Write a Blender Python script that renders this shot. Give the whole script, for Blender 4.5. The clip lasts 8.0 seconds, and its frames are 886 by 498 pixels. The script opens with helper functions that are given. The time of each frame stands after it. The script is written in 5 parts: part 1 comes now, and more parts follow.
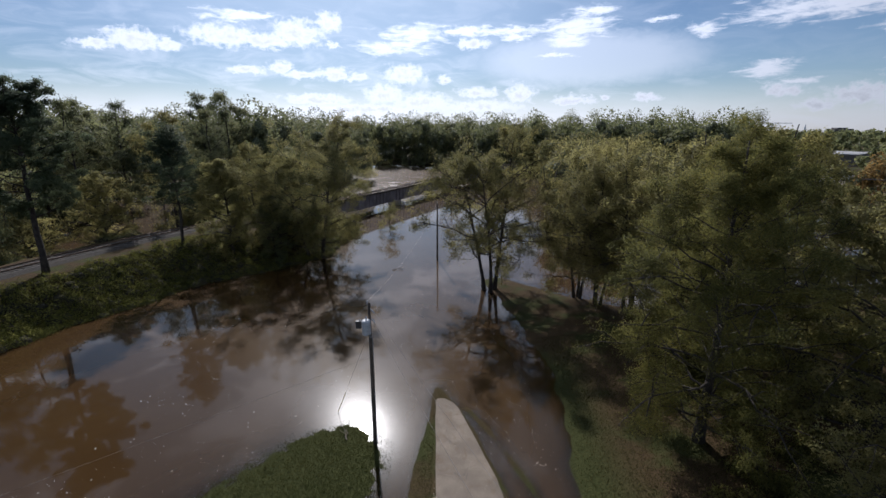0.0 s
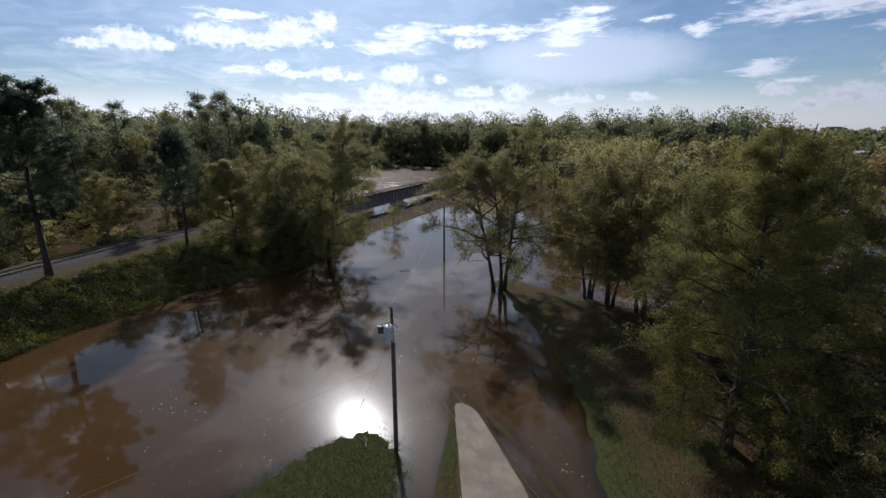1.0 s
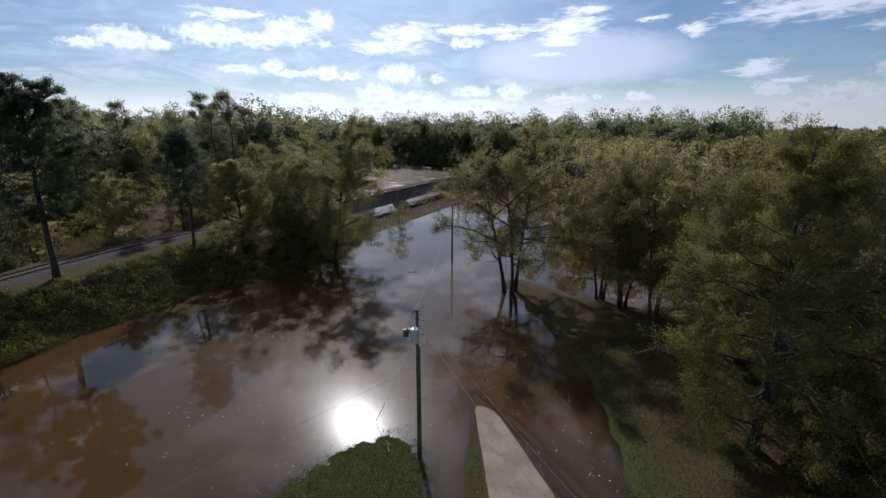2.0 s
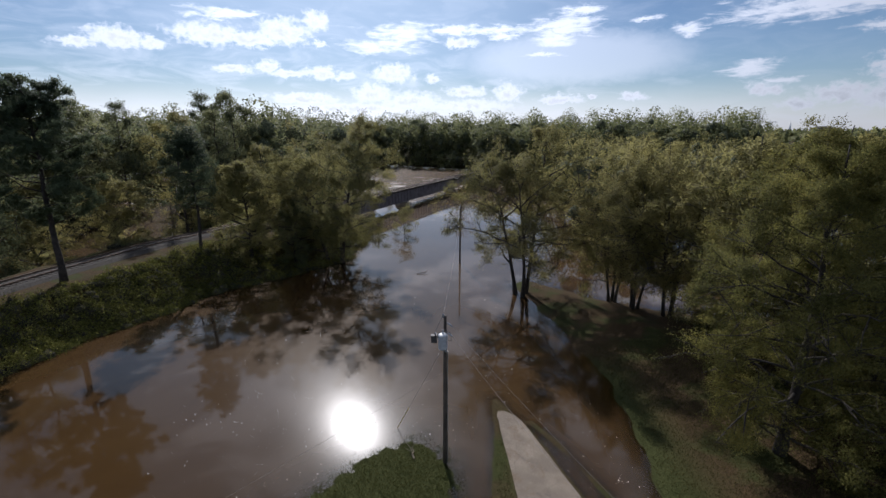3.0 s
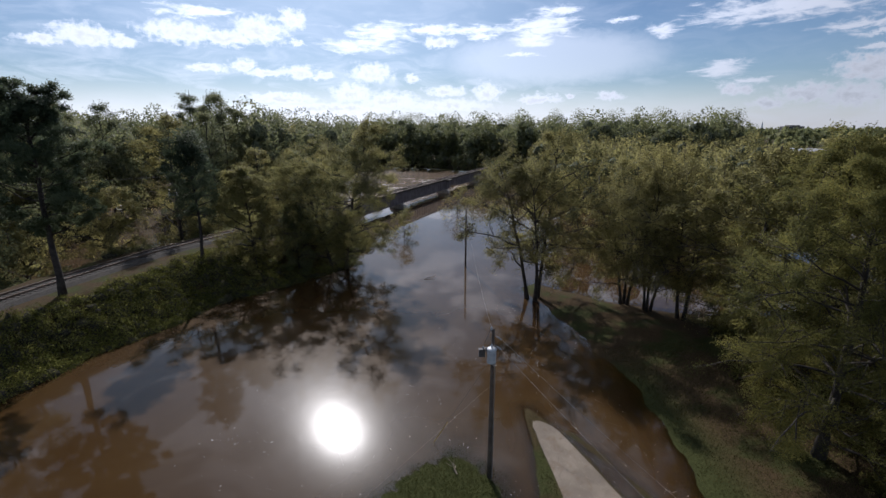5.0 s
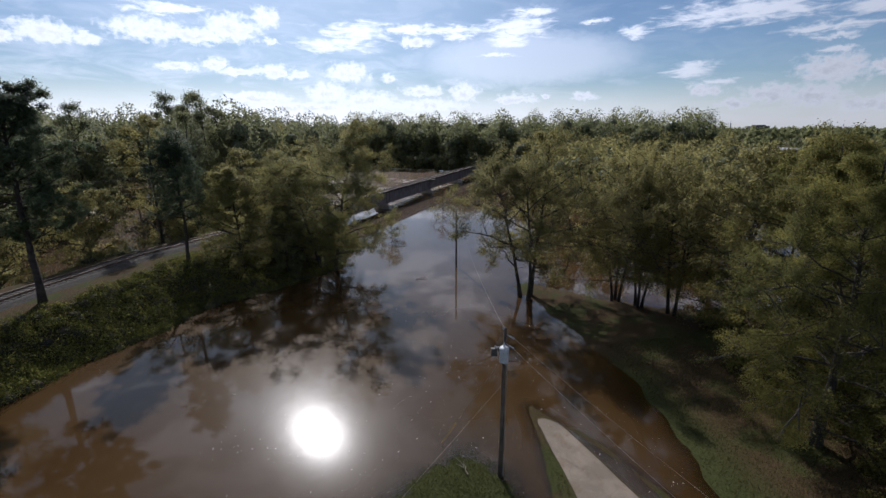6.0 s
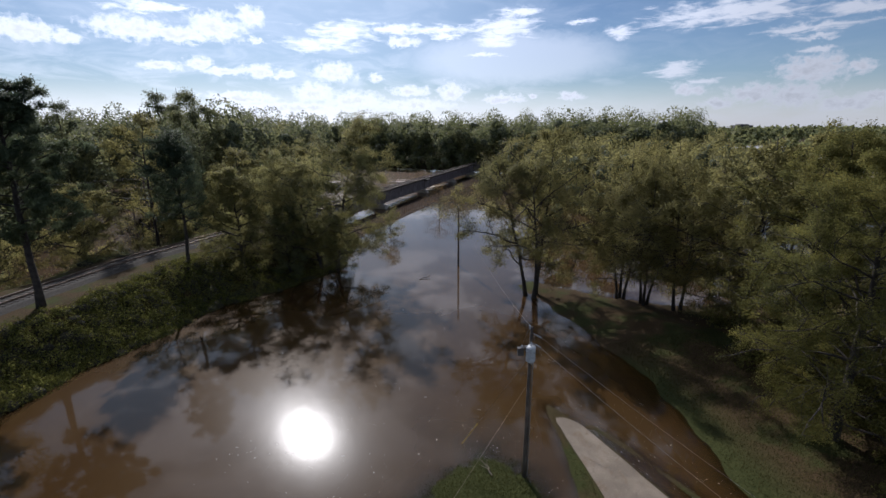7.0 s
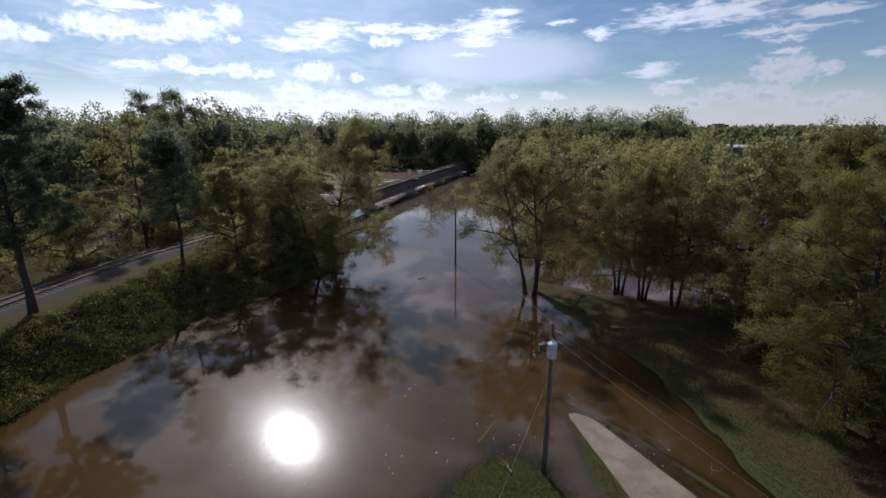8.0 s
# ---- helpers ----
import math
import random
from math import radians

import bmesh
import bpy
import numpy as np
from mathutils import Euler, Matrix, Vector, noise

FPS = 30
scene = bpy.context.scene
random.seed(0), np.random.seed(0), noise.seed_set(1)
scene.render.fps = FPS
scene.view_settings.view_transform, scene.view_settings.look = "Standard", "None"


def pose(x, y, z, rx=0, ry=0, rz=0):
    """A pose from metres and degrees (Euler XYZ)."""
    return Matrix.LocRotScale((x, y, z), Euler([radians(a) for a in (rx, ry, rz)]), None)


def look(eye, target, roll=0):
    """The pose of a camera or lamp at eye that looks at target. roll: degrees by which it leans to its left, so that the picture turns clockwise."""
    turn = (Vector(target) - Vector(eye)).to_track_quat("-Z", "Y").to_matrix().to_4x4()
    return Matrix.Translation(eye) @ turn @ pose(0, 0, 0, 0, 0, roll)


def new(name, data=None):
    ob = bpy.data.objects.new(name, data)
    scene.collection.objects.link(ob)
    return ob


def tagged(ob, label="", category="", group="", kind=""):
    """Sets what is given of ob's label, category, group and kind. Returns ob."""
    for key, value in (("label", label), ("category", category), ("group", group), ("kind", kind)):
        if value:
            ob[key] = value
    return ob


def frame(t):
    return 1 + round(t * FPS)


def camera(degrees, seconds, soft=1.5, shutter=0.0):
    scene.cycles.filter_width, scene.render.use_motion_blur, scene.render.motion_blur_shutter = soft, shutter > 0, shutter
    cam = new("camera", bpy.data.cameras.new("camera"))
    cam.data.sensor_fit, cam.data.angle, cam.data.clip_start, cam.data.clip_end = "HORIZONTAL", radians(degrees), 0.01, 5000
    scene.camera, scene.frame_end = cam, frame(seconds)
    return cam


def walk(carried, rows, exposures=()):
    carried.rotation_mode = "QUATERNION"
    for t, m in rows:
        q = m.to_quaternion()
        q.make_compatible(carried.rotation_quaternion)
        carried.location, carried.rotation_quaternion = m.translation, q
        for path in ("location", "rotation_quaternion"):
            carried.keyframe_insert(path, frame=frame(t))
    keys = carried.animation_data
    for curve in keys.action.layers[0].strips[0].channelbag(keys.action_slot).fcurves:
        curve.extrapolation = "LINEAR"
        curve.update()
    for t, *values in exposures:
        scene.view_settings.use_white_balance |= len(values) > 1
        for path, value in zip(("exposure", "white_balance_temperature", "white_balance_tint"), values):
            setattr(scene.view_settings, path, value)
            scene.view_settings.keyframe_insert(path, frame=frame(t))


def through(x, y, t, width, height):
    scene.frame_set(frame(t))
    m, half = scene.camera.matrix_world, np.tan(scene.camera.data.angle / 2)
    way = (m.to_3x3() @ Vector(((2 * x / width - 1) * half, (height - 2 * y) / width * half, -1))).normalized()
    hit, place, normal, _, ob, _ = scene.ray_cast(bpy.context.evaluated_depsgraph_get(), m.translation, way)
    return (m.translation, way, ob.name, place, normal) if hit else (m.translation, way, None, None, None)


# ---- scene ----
cam = camera(89.9, 8.0)
PATH = [
    (0, (0.514, 0.68, 19.591), (0.46, 2.61, 19.066), 0.1),
    (0.5, (-0.242, 1.04, 19.582), (-0.286, 2.969, 19.057), 0.1),
    (1, (-1.088, 1.289, 19.608), (-1.126, 3.218, 19.082), 0.0),
    (1.5, (-1.909, 1.482, 19.631), (-1.941, 3.411, 19.104), -0.0),
    (3, (-4.534, 2.017, 19.797), (-4.541, 3.946, 19.269), 0.0),
    (3.5, (-5.499, 2.292, 20.002), (-5.497, 4.221, 19.474), 0.0),
    (4, (-6.367, 2.505, 20.194), (-6.363, 4.434, 19.664), 0.0),
    (4.5, (-7.244, 2.693, 20.298), (-7.212, 4.622, 19.768), -0.1),
    (6, (-9.789, 3.09, 20.254), (-9.62, 5.011, 19.724), -0.2),
    (6.5, (-10.777, 3.27, 20.235), (-10.568, 5.186, 19.703), -0.3),
    (7, (-11.707, 3.551, 20.151), (-11.489, 5.466, 19.62), -0.3),
    (7.5, (-12.659, 3.734, 20.076), (-12.428, 5.648, 19.544), -0.3),
    (8, (-13.682, 3.866, 20.045), (-13.391, 5.772, 19.513), -0.4),
]
walk(cam, [(t, look(eye, target, roll)) for t, eye, target, roll in PATH], [(0.0, 0.08, 5850, 15), (8.0, 0.08, 5850, 15)])

# ---- light ----
SUN_AZIMUTH, SUN_ELEVATION = -13.2, 36.6  # degrees right of north (+y), degrees above the horizon

sun = new("sun", bpy.data.lights.new("sun", "SUN"))
sun.data.energy, sun.data.angle, sun.data.color = 4.0, radians(0.55), (1.0, 0.94, 0.84)
_a, _e = radians(SUN_AZIMUTH), radians(SUN_ELEVATION)
SUN_DIR = Vector((math.sin(_a) * math.cos(_e), math.cos(_a) * math.cos(_e), math.sin(_e)))
sun.matrix_world = look(SUN_DIR * 300, (0, 0, 0))


class Nodes:
    """A small helper round one node tree."""

    def __init__(self, tree):
        self.tree = tree
        tree.nodes.clear()

    def add(self, kind, **inputs):
        n = self.tree.nodes.new(kind)
        for key, value in inputs.items():
            self.put(n, key.replace("_", " "), value)
        return n

    def put(self, n, key, value):
        sock = n.inputs[int(key)] if key.isdigit() else n.inputs[key]
        if isinstance(value, bpy.types.NodeSocket):
            self.tree.links.new(value, sock)
        else:
            sock.default_value = value

    def math(self, op, a, b=0.0, c=0.0, clamp=False):
        n = self.tree.nodes.new("ShaderNodeMath")
        n.operation, n.use_clamp = op, clamp
        for i, v in enumerate((a, b, c)):
            self.put(n, str(i), v)
        return n.outputs[0]

    def mix(self, factor, a, b, blend="MIX"):
        n = self.tree.nodes.new("ShaderNodeMix")
        n.data_type, n.blend_type = "RGBA", blend
        self.put(n, "0", factor), self.put(n, "6", a), self.put(n, "7", b)
        return n.outputs[2]

    def noise(self, vector, scale, detail=4.0, rough=0.55, distortion=0.0):
        n = self.tree.nodes.new("ShaderNodeTexNoise")
        if vector is not None:
            self.put(n, "Vector", vector)
        self.put(n, "Scale", scale), self.put(n, "Detail", detail), self.put(n, "Roughness", rough), self.put(n, "Distortion", distortion)
        return n.outputs["Fac"]

    def smooth(self, value, low, high, to_low=0.0, to_high=1.0):
        n = self.tree.nodes.new("ShaderNodeMapRange")
        n.interpolation_type = "SMOOTHSTEP"
        for i, v in enumerate((value, low, high, to_low, to_high)):
            self.put(n, str(i), v)
        return n.outputs[0]

    def ramp(self, value, stops):
        n = self.tree.nodes.new("ShaderNodeValToRGB")
        self.put(n, "0", value)
        els = n.color_ramp.elements
        while len(els) < len(stops):
            els.new(0.5)
        for el, (at, col) in zip(els, stops):
            el.position, el.color = at, (*col, 1)
        return n.outputs[0]

    def scaled(self, vector, sx, sy, sz):
        n = self.tree.nodes.new("ShaderNodeMapping")
        self.put(n, "Vector", vector)
        n.inputs["Scale"].default_value = (sx, sy, sz)
        return n.outputs[0]


# heaped clouds and drawn-out streaks of the visible sky: azimuth, elevation, half width, half height, in degrees
HEAPS_NORTH = [(-34.2, 8.4, 2.3, 1.1), (-37.6, 7.8, 1.7, 0.6), (-31.2, 8.2, 1.3, 0.6), (-25.8, 9.4, 3.7, 1.2), (-18.4, 10.1, 2.7, 1.5),
               (-21.8, 9.2, 3.2, 0.9), (-14.9, 11.4, 1.5, 1.1), (-14.4, 9.1, 0.9, 0.4), (-24.1, 6.2, 2.0, 0.5), (-20.5, 6.6, 1.3, 0.7),
               (-18.1, 5.9, 2.3, 0.5), (-14.5, 6.0, 1.9, 0.9), (-11.9, 5.8, 1.2, 0.5), (-6.3, 6.1, 2.4, 1.2), (1.8, 9.5, 1.7, 0.7),
               (-1.5, 5.6, 1.0, 0.5), (-16.8, 3.2, 3.9, 0.7), (-8.8, 3.8, 2.4, 1.2), (-4.0, 3.0, 3.5, 1.1), (2.6, 4.1, 2.3, 0.7)]
HEAPS_EAST = [(7.7, 3.9, 1.7, 1.2), (13.8, 3.2, 2.3, 0.6), (21.7, 3.4, 1.5, 0.6), (17.4, 3.5, 0.6, 0.3), (-11.5, 2.1, 8.1, 0.7),
              (3.0, 2.5, 4.8, 0.7), (47.9, 5.0, 1.0, 0.6), (40.1, 3.0, 2.5, 1.0), (43.3, 2.7, 2.8, 1.2), (37.1, 2.2, 1.5, 0.6),
              (34.2, 3.6, 1.7, 0.6), (49.5, 2.4, 1.7, 0.6), (44.5, 5.0, 2.6, 1.5), (47.2, 1.8, 2.6, 0.7)]
STREAKS = [(-4.9, 10.5, 4.0, 1.2), (-7.9, 9.1, 5.0, 0.8), (2.8, 10.9, 11.1, 0.6), (13.7, 11.0, 4.3, 1.4), (15.4, 12.4, 2.7, 0.7),
           (12.6, 9.7, 2.6, 0.8), (6.8, 10.2, 2.0, 0.4), (11.7, 8.2, 2.3, 0.3), (22.4, 11.3, 1.7, 0.3), (26.6, 9.9, 1.7, 0.7),
           (32.8, 5.7, 2.4, 0.9), (34.8, 4.5, 2.0, 0.4), (-24.4, 11.6, 4.5, 0.6), (36.9, 10.9, 7.7, 1.3), (43.9, 8.8, 4.9, 0.5),
           (47.0, 10.0, 2.8, 0.7), (44.2, 7.9, 1.9, 0.3), (44.6, 6.8, 1.9, 0.3), (51.1, 6.1, 1.0, 0.4)]

world = bpy.data.worlds.new("sky")
scene.world = world
world.use_nodes = True
W = Nodes(world.node_tree)
sky = W.add("ShaderNodeTexSky")
sky.sky_type, sky.sun_disc = "NISHITA", False
sky.sun_elevation, sky.sun_rotation = radians(SUN_ELEVATION), radians(SUN_AZIMUTH)
sky.air_density, sky.dust_density, sky.ozone_density, sky.altitude = 1.0, 0.2, 3.0, 50
way = W.add("ShaderNodeTexCoord").outputs["Generated"]
split = W.add("ShaderNodeSeparateXYZ", Vector=way)
azim = W.math("MULTIPLY", W.math("ARCTAN2", split.outputs[0], split.outputs[1]), 57.2958)
elev = W.math("MULTIPLY", W.math("ARCSINE", split.outputs[2]), 57.2958)
flat = W.add("ShaderNodeCombineXYZ", X=azim, Y=elev, Z=0.0).outputs[0]
push = W.math("MULTIPLY", W.math("SUBTRACT", W.noise(W.scaled(flat, 0.6, 1, 1), 0.8, 6, 0.62), 0.5), 2.6)
lift = W.math("MULTIPLY", W.math("SUBTRACT", W.noise(W.scaled(flat, 0.6, 1, 1), 1.1, 7, 0.66, 0.4), 0.5), 1.5)
azim_w, elev_w = W.math("ADD", azim, push), W.math("ADD", elev, lift)
puff = W.noise(W.scaled(flat, 0.8, 1.0, 1), 1.5, 8, 0.6, 0.25)
wisp = W.noise(W.scaled(flat, 0.30, 1.0, 1), 0.6, 6, 0.6, 0.9)
drawn = W.noise(W.scaled(flat, 0.22, 1.0, 1), 1.6, 7, 0.62, 0.6)


def cloud_field(clouds, flat_base):
    """Highest of many soft ellipses: 1 at a cloud's middle, 0 at its rim. flat_base: how much steeper the underside is."""
    total = None
    for a, e, hw, hh in clouds:
        dx = W.math("MULTIPLY", W.math("SUBTRACT", azim_w, a), 0.92 / hw)
        dy = W.math("MULTIPLY", W.math("SUBTRACT", elev_w, e), 0.92 / hh)
        dy = W.math("MAXIMUM", dy, W.math("MULTIPLY", dy, -flat_base))
        r = W.math("SUBTRACT", 1.0, W.math("SQRT", W.math("MULTIPLY_ADD", dx, dx, W.math("MULTIPLY", dy, dy))))
        total = r if total is None else W.math("SMOOTH_MAX", total, r, 0.12)
    return W.math("MAXIMUM", total, -1.0)


heap = cloud_field(HEAPS_NORTH + HEAPS_EAST, 1.3)
streak = cloud_field(STREAKS, 1.0)
heap_cover = W.smooth(W.math("ADD", heap, W.math("MULTIPLY", W.math("SUBTRACT", puff, 0.5), 1.9)), -0.22, 0.55)
streak_cover = W.smooth(W.math("ADD", streak, W.math("MULTIPLY", W.math("SUBTRACT", drawn, 0.5), 2.6)), -0.1, 0.8, 0.0, 0.92)
cover = W.math("MAXIMUM", heap_cover, streak_cover)
# thin high veil, and broken cloud over the rest of the dome, in plan as on a flat layer
over = W.math("MAXIMUM", split.outputs[2], 0.06)
plan = W.add("ShaderNodeCombineXYZ", X=W.math("DIVIDE", split.outputs[0], over), Y=W.math("DIVIDE", split.outputs[1], over), Z=0.0).outputs[0]
layer = W.noise(plan, 2.4, 7, 0.6, 0.5)
high = W.math("MULTIPLY", W.smooth(layer, 0.48, 0.60), W.smooth(elev, 13, 20))
veil = W.math("MULTIPLY", W.smooth(wisp, 0.36, 0.72), W.math("MULTIPLY", W.smooth(elev, 17, 2, 0.05, 0.42), W.smooth(azim, 14, 34, 1.0, 0.30)))
low_haze = W.math("MULTIPLY", W.smooth(elev, 5.5, 0.4, 0.0, 0.86), W.math("MULTIPLY", W.smooth(azim, 8, 36, 1.0, 0.92), W.smooth(wisp, 0.2, 0.7, 0.75, 1.0)))
wx, wy = W.math("MULTIPLY", W.math("SUBTRACT", azim_w, 15.0), 1 / 15.0), W.math("MULTIPLY", W.math("SUBTRACT", elev_w, 7.6), 1 / 3.6)
wing = W.smooth(W.math("ADD", W.math("MULTIPLY", wx, wx), W.math("MULTIPLY", wy, wy)), 1.0, 0.2, 0.0, 0.45)
veil = W.math("MAXIMUM", W.math("MAXIMUM", veil, wing), low_haze)
thin = W.math("MULTIPLY", W.math("SUBTRACT", 1.0, high), W.math("SUBTRACT", 1.0, veil))
cover = W.math("SUBTRACT", 1.0, W.math("MULTIPLY", W.math("SUBTRACT", 1.0, cover), thin), clamp=True)
shade = W.smooth(W.math("ADD", puff, W.math("MULTIPLY", heap, 0.35)), 0.45, 1.05, 1.0, 0.72)
# clouds are whiter towards the sun
toward = W.add("ShaderNodeVectorMath")
toward.operation = "DOT_PRODUCT"
W.put(toward, "0", way)
toward.inputs[1].default_value = SUN_DIR
CLOUD_LIGHT = 14.6
lit = W.math("ADD", W.smooth(toward.outputs["Value"], 0.45, 0.92, 0.66 * CLOUD_LIGHT, 1.35 * CLOUD_LIGHT), W.smooth(toward.outputs["Value"], 0.2, -0.8, 0.0, 0.25 * CLOUD_LIGHT))
bright = W.math("MULTIPLY", shade, lit)
white = W.add("ShaderNodeCombineXYZ", X=W.math("MULTIPLY", bright, 0.96), Y=W.math("MULTIPLY", bright, 0.99), Z=W.math("MULTIPLY", bright, 1.05)).outputs[0]
glow = W.smooth(toward.outputs["Value"], 0.74, 1.0, 0.0, 0.36)
pale = W.add("ShaderNodeCombineXYZ", X=W.math("MULTIPLY", bright, 0.86), Y=bright, Z=W.math("MULTIPLY", bright, 1.06)).outputs[0]
total = W.mix(W.math("MULTIPLY", cover, 0.93), W.mix(glow, sky.outputs[0], pale), white)
back = W.add("ShaderNodeBackground", Color=total, Strength=0.06)
W.add("ShaderNodeOutputWorld", Surface=back.outputs[0])


# ---- materials ----
def material(name):
    m = bpy.data.materials.new(name)
    m.use_nodes = True
    N = Nodes(m.node_tree)
    return m, N, N.add("ShaderNodeTexCoord").outputs["Object"], N.add("ShaderNodeNewGeometry").outputs["Position"]


def finish(N, colour, rough=0.8, metal=0.0, height=None, bump=0.3, distance=0.02, **more):
    b = N.add("ShaderNodeBsdfPrincipled", Base_Color=colour, Roughness=rough, Metallic=metal, **more)
    if height is not None:
        n = N.add("ShaderNodeBump", Height=height, Strength=bump, Distance=distance)
        N.put(b, "Normal", n.outputs[0])
    N.add("ShaderNodeOutputMaterial", Surface=b.outputs[0])
    return b


def two_tone(name, a, b, scale, rough=0.8, fine=30.0, bump=0.3, distance=0.02, metal=0.0, vary=0.25):
    m, N, obj, pos = material(name)
    big = N.smooth(N.noise(pos, scale, 5), 0.35, 0.68)
    small = N.noise(pos, fine, 3)
    col = N.mix(big, (*a, 1), (*b, 1))
    col = N.mix(vary, col, N.ramp(small, [(0.25, (0.02, 0.02, 0.02)), (0.75, (1, 1, 1))]), "OVERLAY")
    finish(N, col, rough, metal, small, bump, distance)
    return m


def leaf_material(name, dark, mid, light, through=0.45, gloss=0.6, shine=0.08):
    m, N, obj, pos = material(name)
    geo = N.add("ShaderNodeNewGeometry")
    one = N.add("ShaderNodeObjectInfo").outputs["Random"]
    clump = N.noise(pos, 0.45, 3)
    pick = N.math("ADD", N.math("MULTIPLY_ADD", geo.outputs["Random Per Island"], 0.45, 0.05), N.math("MULTIPLY", clump, 0.6))
    stand = N.math("MULTIPLY", N.math("SUBTRACT", N.noise(pos, 0.11, 2), 0.5), 1.1)
    pick = N.math("ADD", pick, stand)
    pick = N.math("ADD", pick, N.math("MULTIPLY", N.math("SUBTRACT", one, 0.5), 0.25), clamp=True)
    col = N.ramp(pick, [(0.15, dark), (0.5, mid), (0.9, light)])
    d = N.add("ShaderNodeBsdfPrincipled", Base_Color=col, Roughness=gloss)
    d.inputs["Specular IOR Level"].default_value = shine
    warm = N.mix(0.6, col, (1.0, 0.9, 0.25, 1), "MULTIPLY")
    tr = N.add("ShaderNodeBsdfTranslucent", Color=N.mix(0.22, N.mix(1.0, col, (2.0, 2.0, 2.1, 1), "MULTIPLY"), warm))
    s = N.tree.nodes.new("ShaderNodeMixShader")
    N.put(s, "0", through), N.put(s, "1", d.outputs[0]), N.put(s, "2", tr.outputs[0])
    N.add("ShaderNodeOutputMaterial", Surface=s.outputs[0])
    return m


LEAF_OAK = leaf_material("leaves_olive", (0.102, 0.098, 0.039), (0.160, 0.147, 0.057), (0.215, 0.190, 0.068), 0.58)
# greener than LEAF_OAK, and darkened to put the near trees' shade into the colour
LEAF_BIG = leaf_material("leaves_shaded_olive", (0.058, 0.061, 0.021), (0.098, 0.097, 0.031), (0.168, 0.151, 0.043), 0.46, 0.6, 0.04)
LEAF_YELLOW = leaf_material("leaves_yellowing", (0.094, 0.098, 0.040), (0.162, 0.152, 0.060), (0.245, 0.212, 0.076), 0.6)
LEAF_DARK = leaf_material("leaves_dark", (0.062, 0.074, 0.042), (0.114, 0.124, 0.062), (0.180, 0.180, 0.080), 0.5)
LEAF_SHRUB = leaf_material("leaves_undergrowth", (0.042, 0.048, 0.013), (0.098, 0.102, 0.026), (0.20, 0.188, 0.05), 0.16, 0.8, 0.01)
LEAF_RUSSET = leaf_material("leaves_russet", (0.12, 0.07, 0.03), (0.19, 0.12, 0.04), (0.26, 0.18, 0.065), 0.5)
NEEDLES = leaf_material("pine_needles", (0.044, 0.060, 0.036), (0.068, 0.086, 0.048), (0.102, 0.121, 0.062), 0.35)
LEAF_FAR = leaf_material("leaves_far", (0.076, 0.090, 0.046), (0.136, 0.146, 0.066), (0.198, 0.198, 0.082), 0.45)
BARK = two_tone("bark", (0.026, 0.021, 0.017), (0.06, 0.048, 0.038), 2.2, 0.95, 14, 0.9, 0.05)
POLE_WOOD = two_tone("pole_wood", (0.06, 0.045, 0.034), (0.125, 0.096, 0.072), 1.4, 0.9, 24, 0.5)
TIE_WOOD = two_tone("creosoted_wood", (0.04, 0.032, 0.026), (0.085, 0.068, 0.054), 1.8, 0.9, 16, 0.5)
RAIL_STEEL = two_tone("rail_steel", (0.16, 0.11, 0.08), (0.26, 0.20, 0.16), 3, 0.5, 30, 0.2, 0.01, 0.7)
GIRDER = two_tone("girder_paint", (0.10, 0.085, 0.085), (0.17, 0.15, 0.155), 0.5, 0.65, 6, 0.3, 0.02)
CONCRETE = two_tone("concrete", (0.25, 0.23, 0.20), (0.38, 0.36, 0.32), 0.8, 0.9, 10, 0.4)
TANK_PAINT = two_tone("tank_paint", (0.40, 0.41, 0.42), (0.52, 0.53, 0.54), 5, 0.45, 40, 0.1)
STEEL = two_tone("galvanised_steel", (0.30, 0.30, 0.31), (0.45, 0.45, 0.46), 6, 0.45, 40, 0.1, 0.01, 0.8)
DARK_METAL = two_tone("dark_metal", (0.05, 0.045, 0.045), (0.09, 0.08, 0.075), 6, 0.6, 40, 0.1)
CERAMIC = two_tone("grey_porcelain", (0.30, 0.31, 0.33), (0.40, 0.41, 0.43), 8, 0.25, 60, 0.05)
WIRE = two_tone("weathered_wire", (0.20, 0.18, 0.16), (0.30, 0.27, 0.25), 1.0, 0.5, 20, 0.05, 0.01, 0.4)
YELLOW = two_tone("yellow_plastic", (0.48, 0.34, 0.05), (0.58, 0.42, 0.08), 3, 0.5, 30, 0.05)
ROOFING = two_tone("pale_roofing", (0.26, 0.25, 0.24), (0.38, 0.37, 0.36), 0.08, 0.7, 1.0, 0.1)
FACADE = two_tone("facade", (0.10, 0.09, 0.085), (0.16, 0.145, 0.135), 0.08, 0.8, 2.0, 0.1)
GLASS_DARK = two_tone("window_glass", (0.02, 0.025, 0.03), (0.035, 0.04, 0.05), 0.3, 0.12, 3.0, 0.02)
CAR_RED = two_tone("red_paint", (0.42, 0.06, 0.03), (0.5, 0.08, 0.04), 1, 0.3, 8, 0.02)
CAR_WHITE = two_tone("white_paint", (0.7, 0.7, 0.7), (0.78, 0.78, 0.78), 1, 0.3, 8, 0.02)
CAR_GREY = two_tone("grey_paint", (0.12, 0.125, 0.13), (0.18, 0.18, 0.19), 1, 0.3, 8, 0.02)
RUBBER = two_tone("rubber", (0.02, 0.02, 0.02), (0.035, 0.035, 0.035), 4, 0.8, 20, 0.05)
FLECK = two_tone("foam_and_litter", (0.45, 0.41, 0.34), (0.75, 0.72, 0.66), 1.5, 0.8, 30, 0.1)
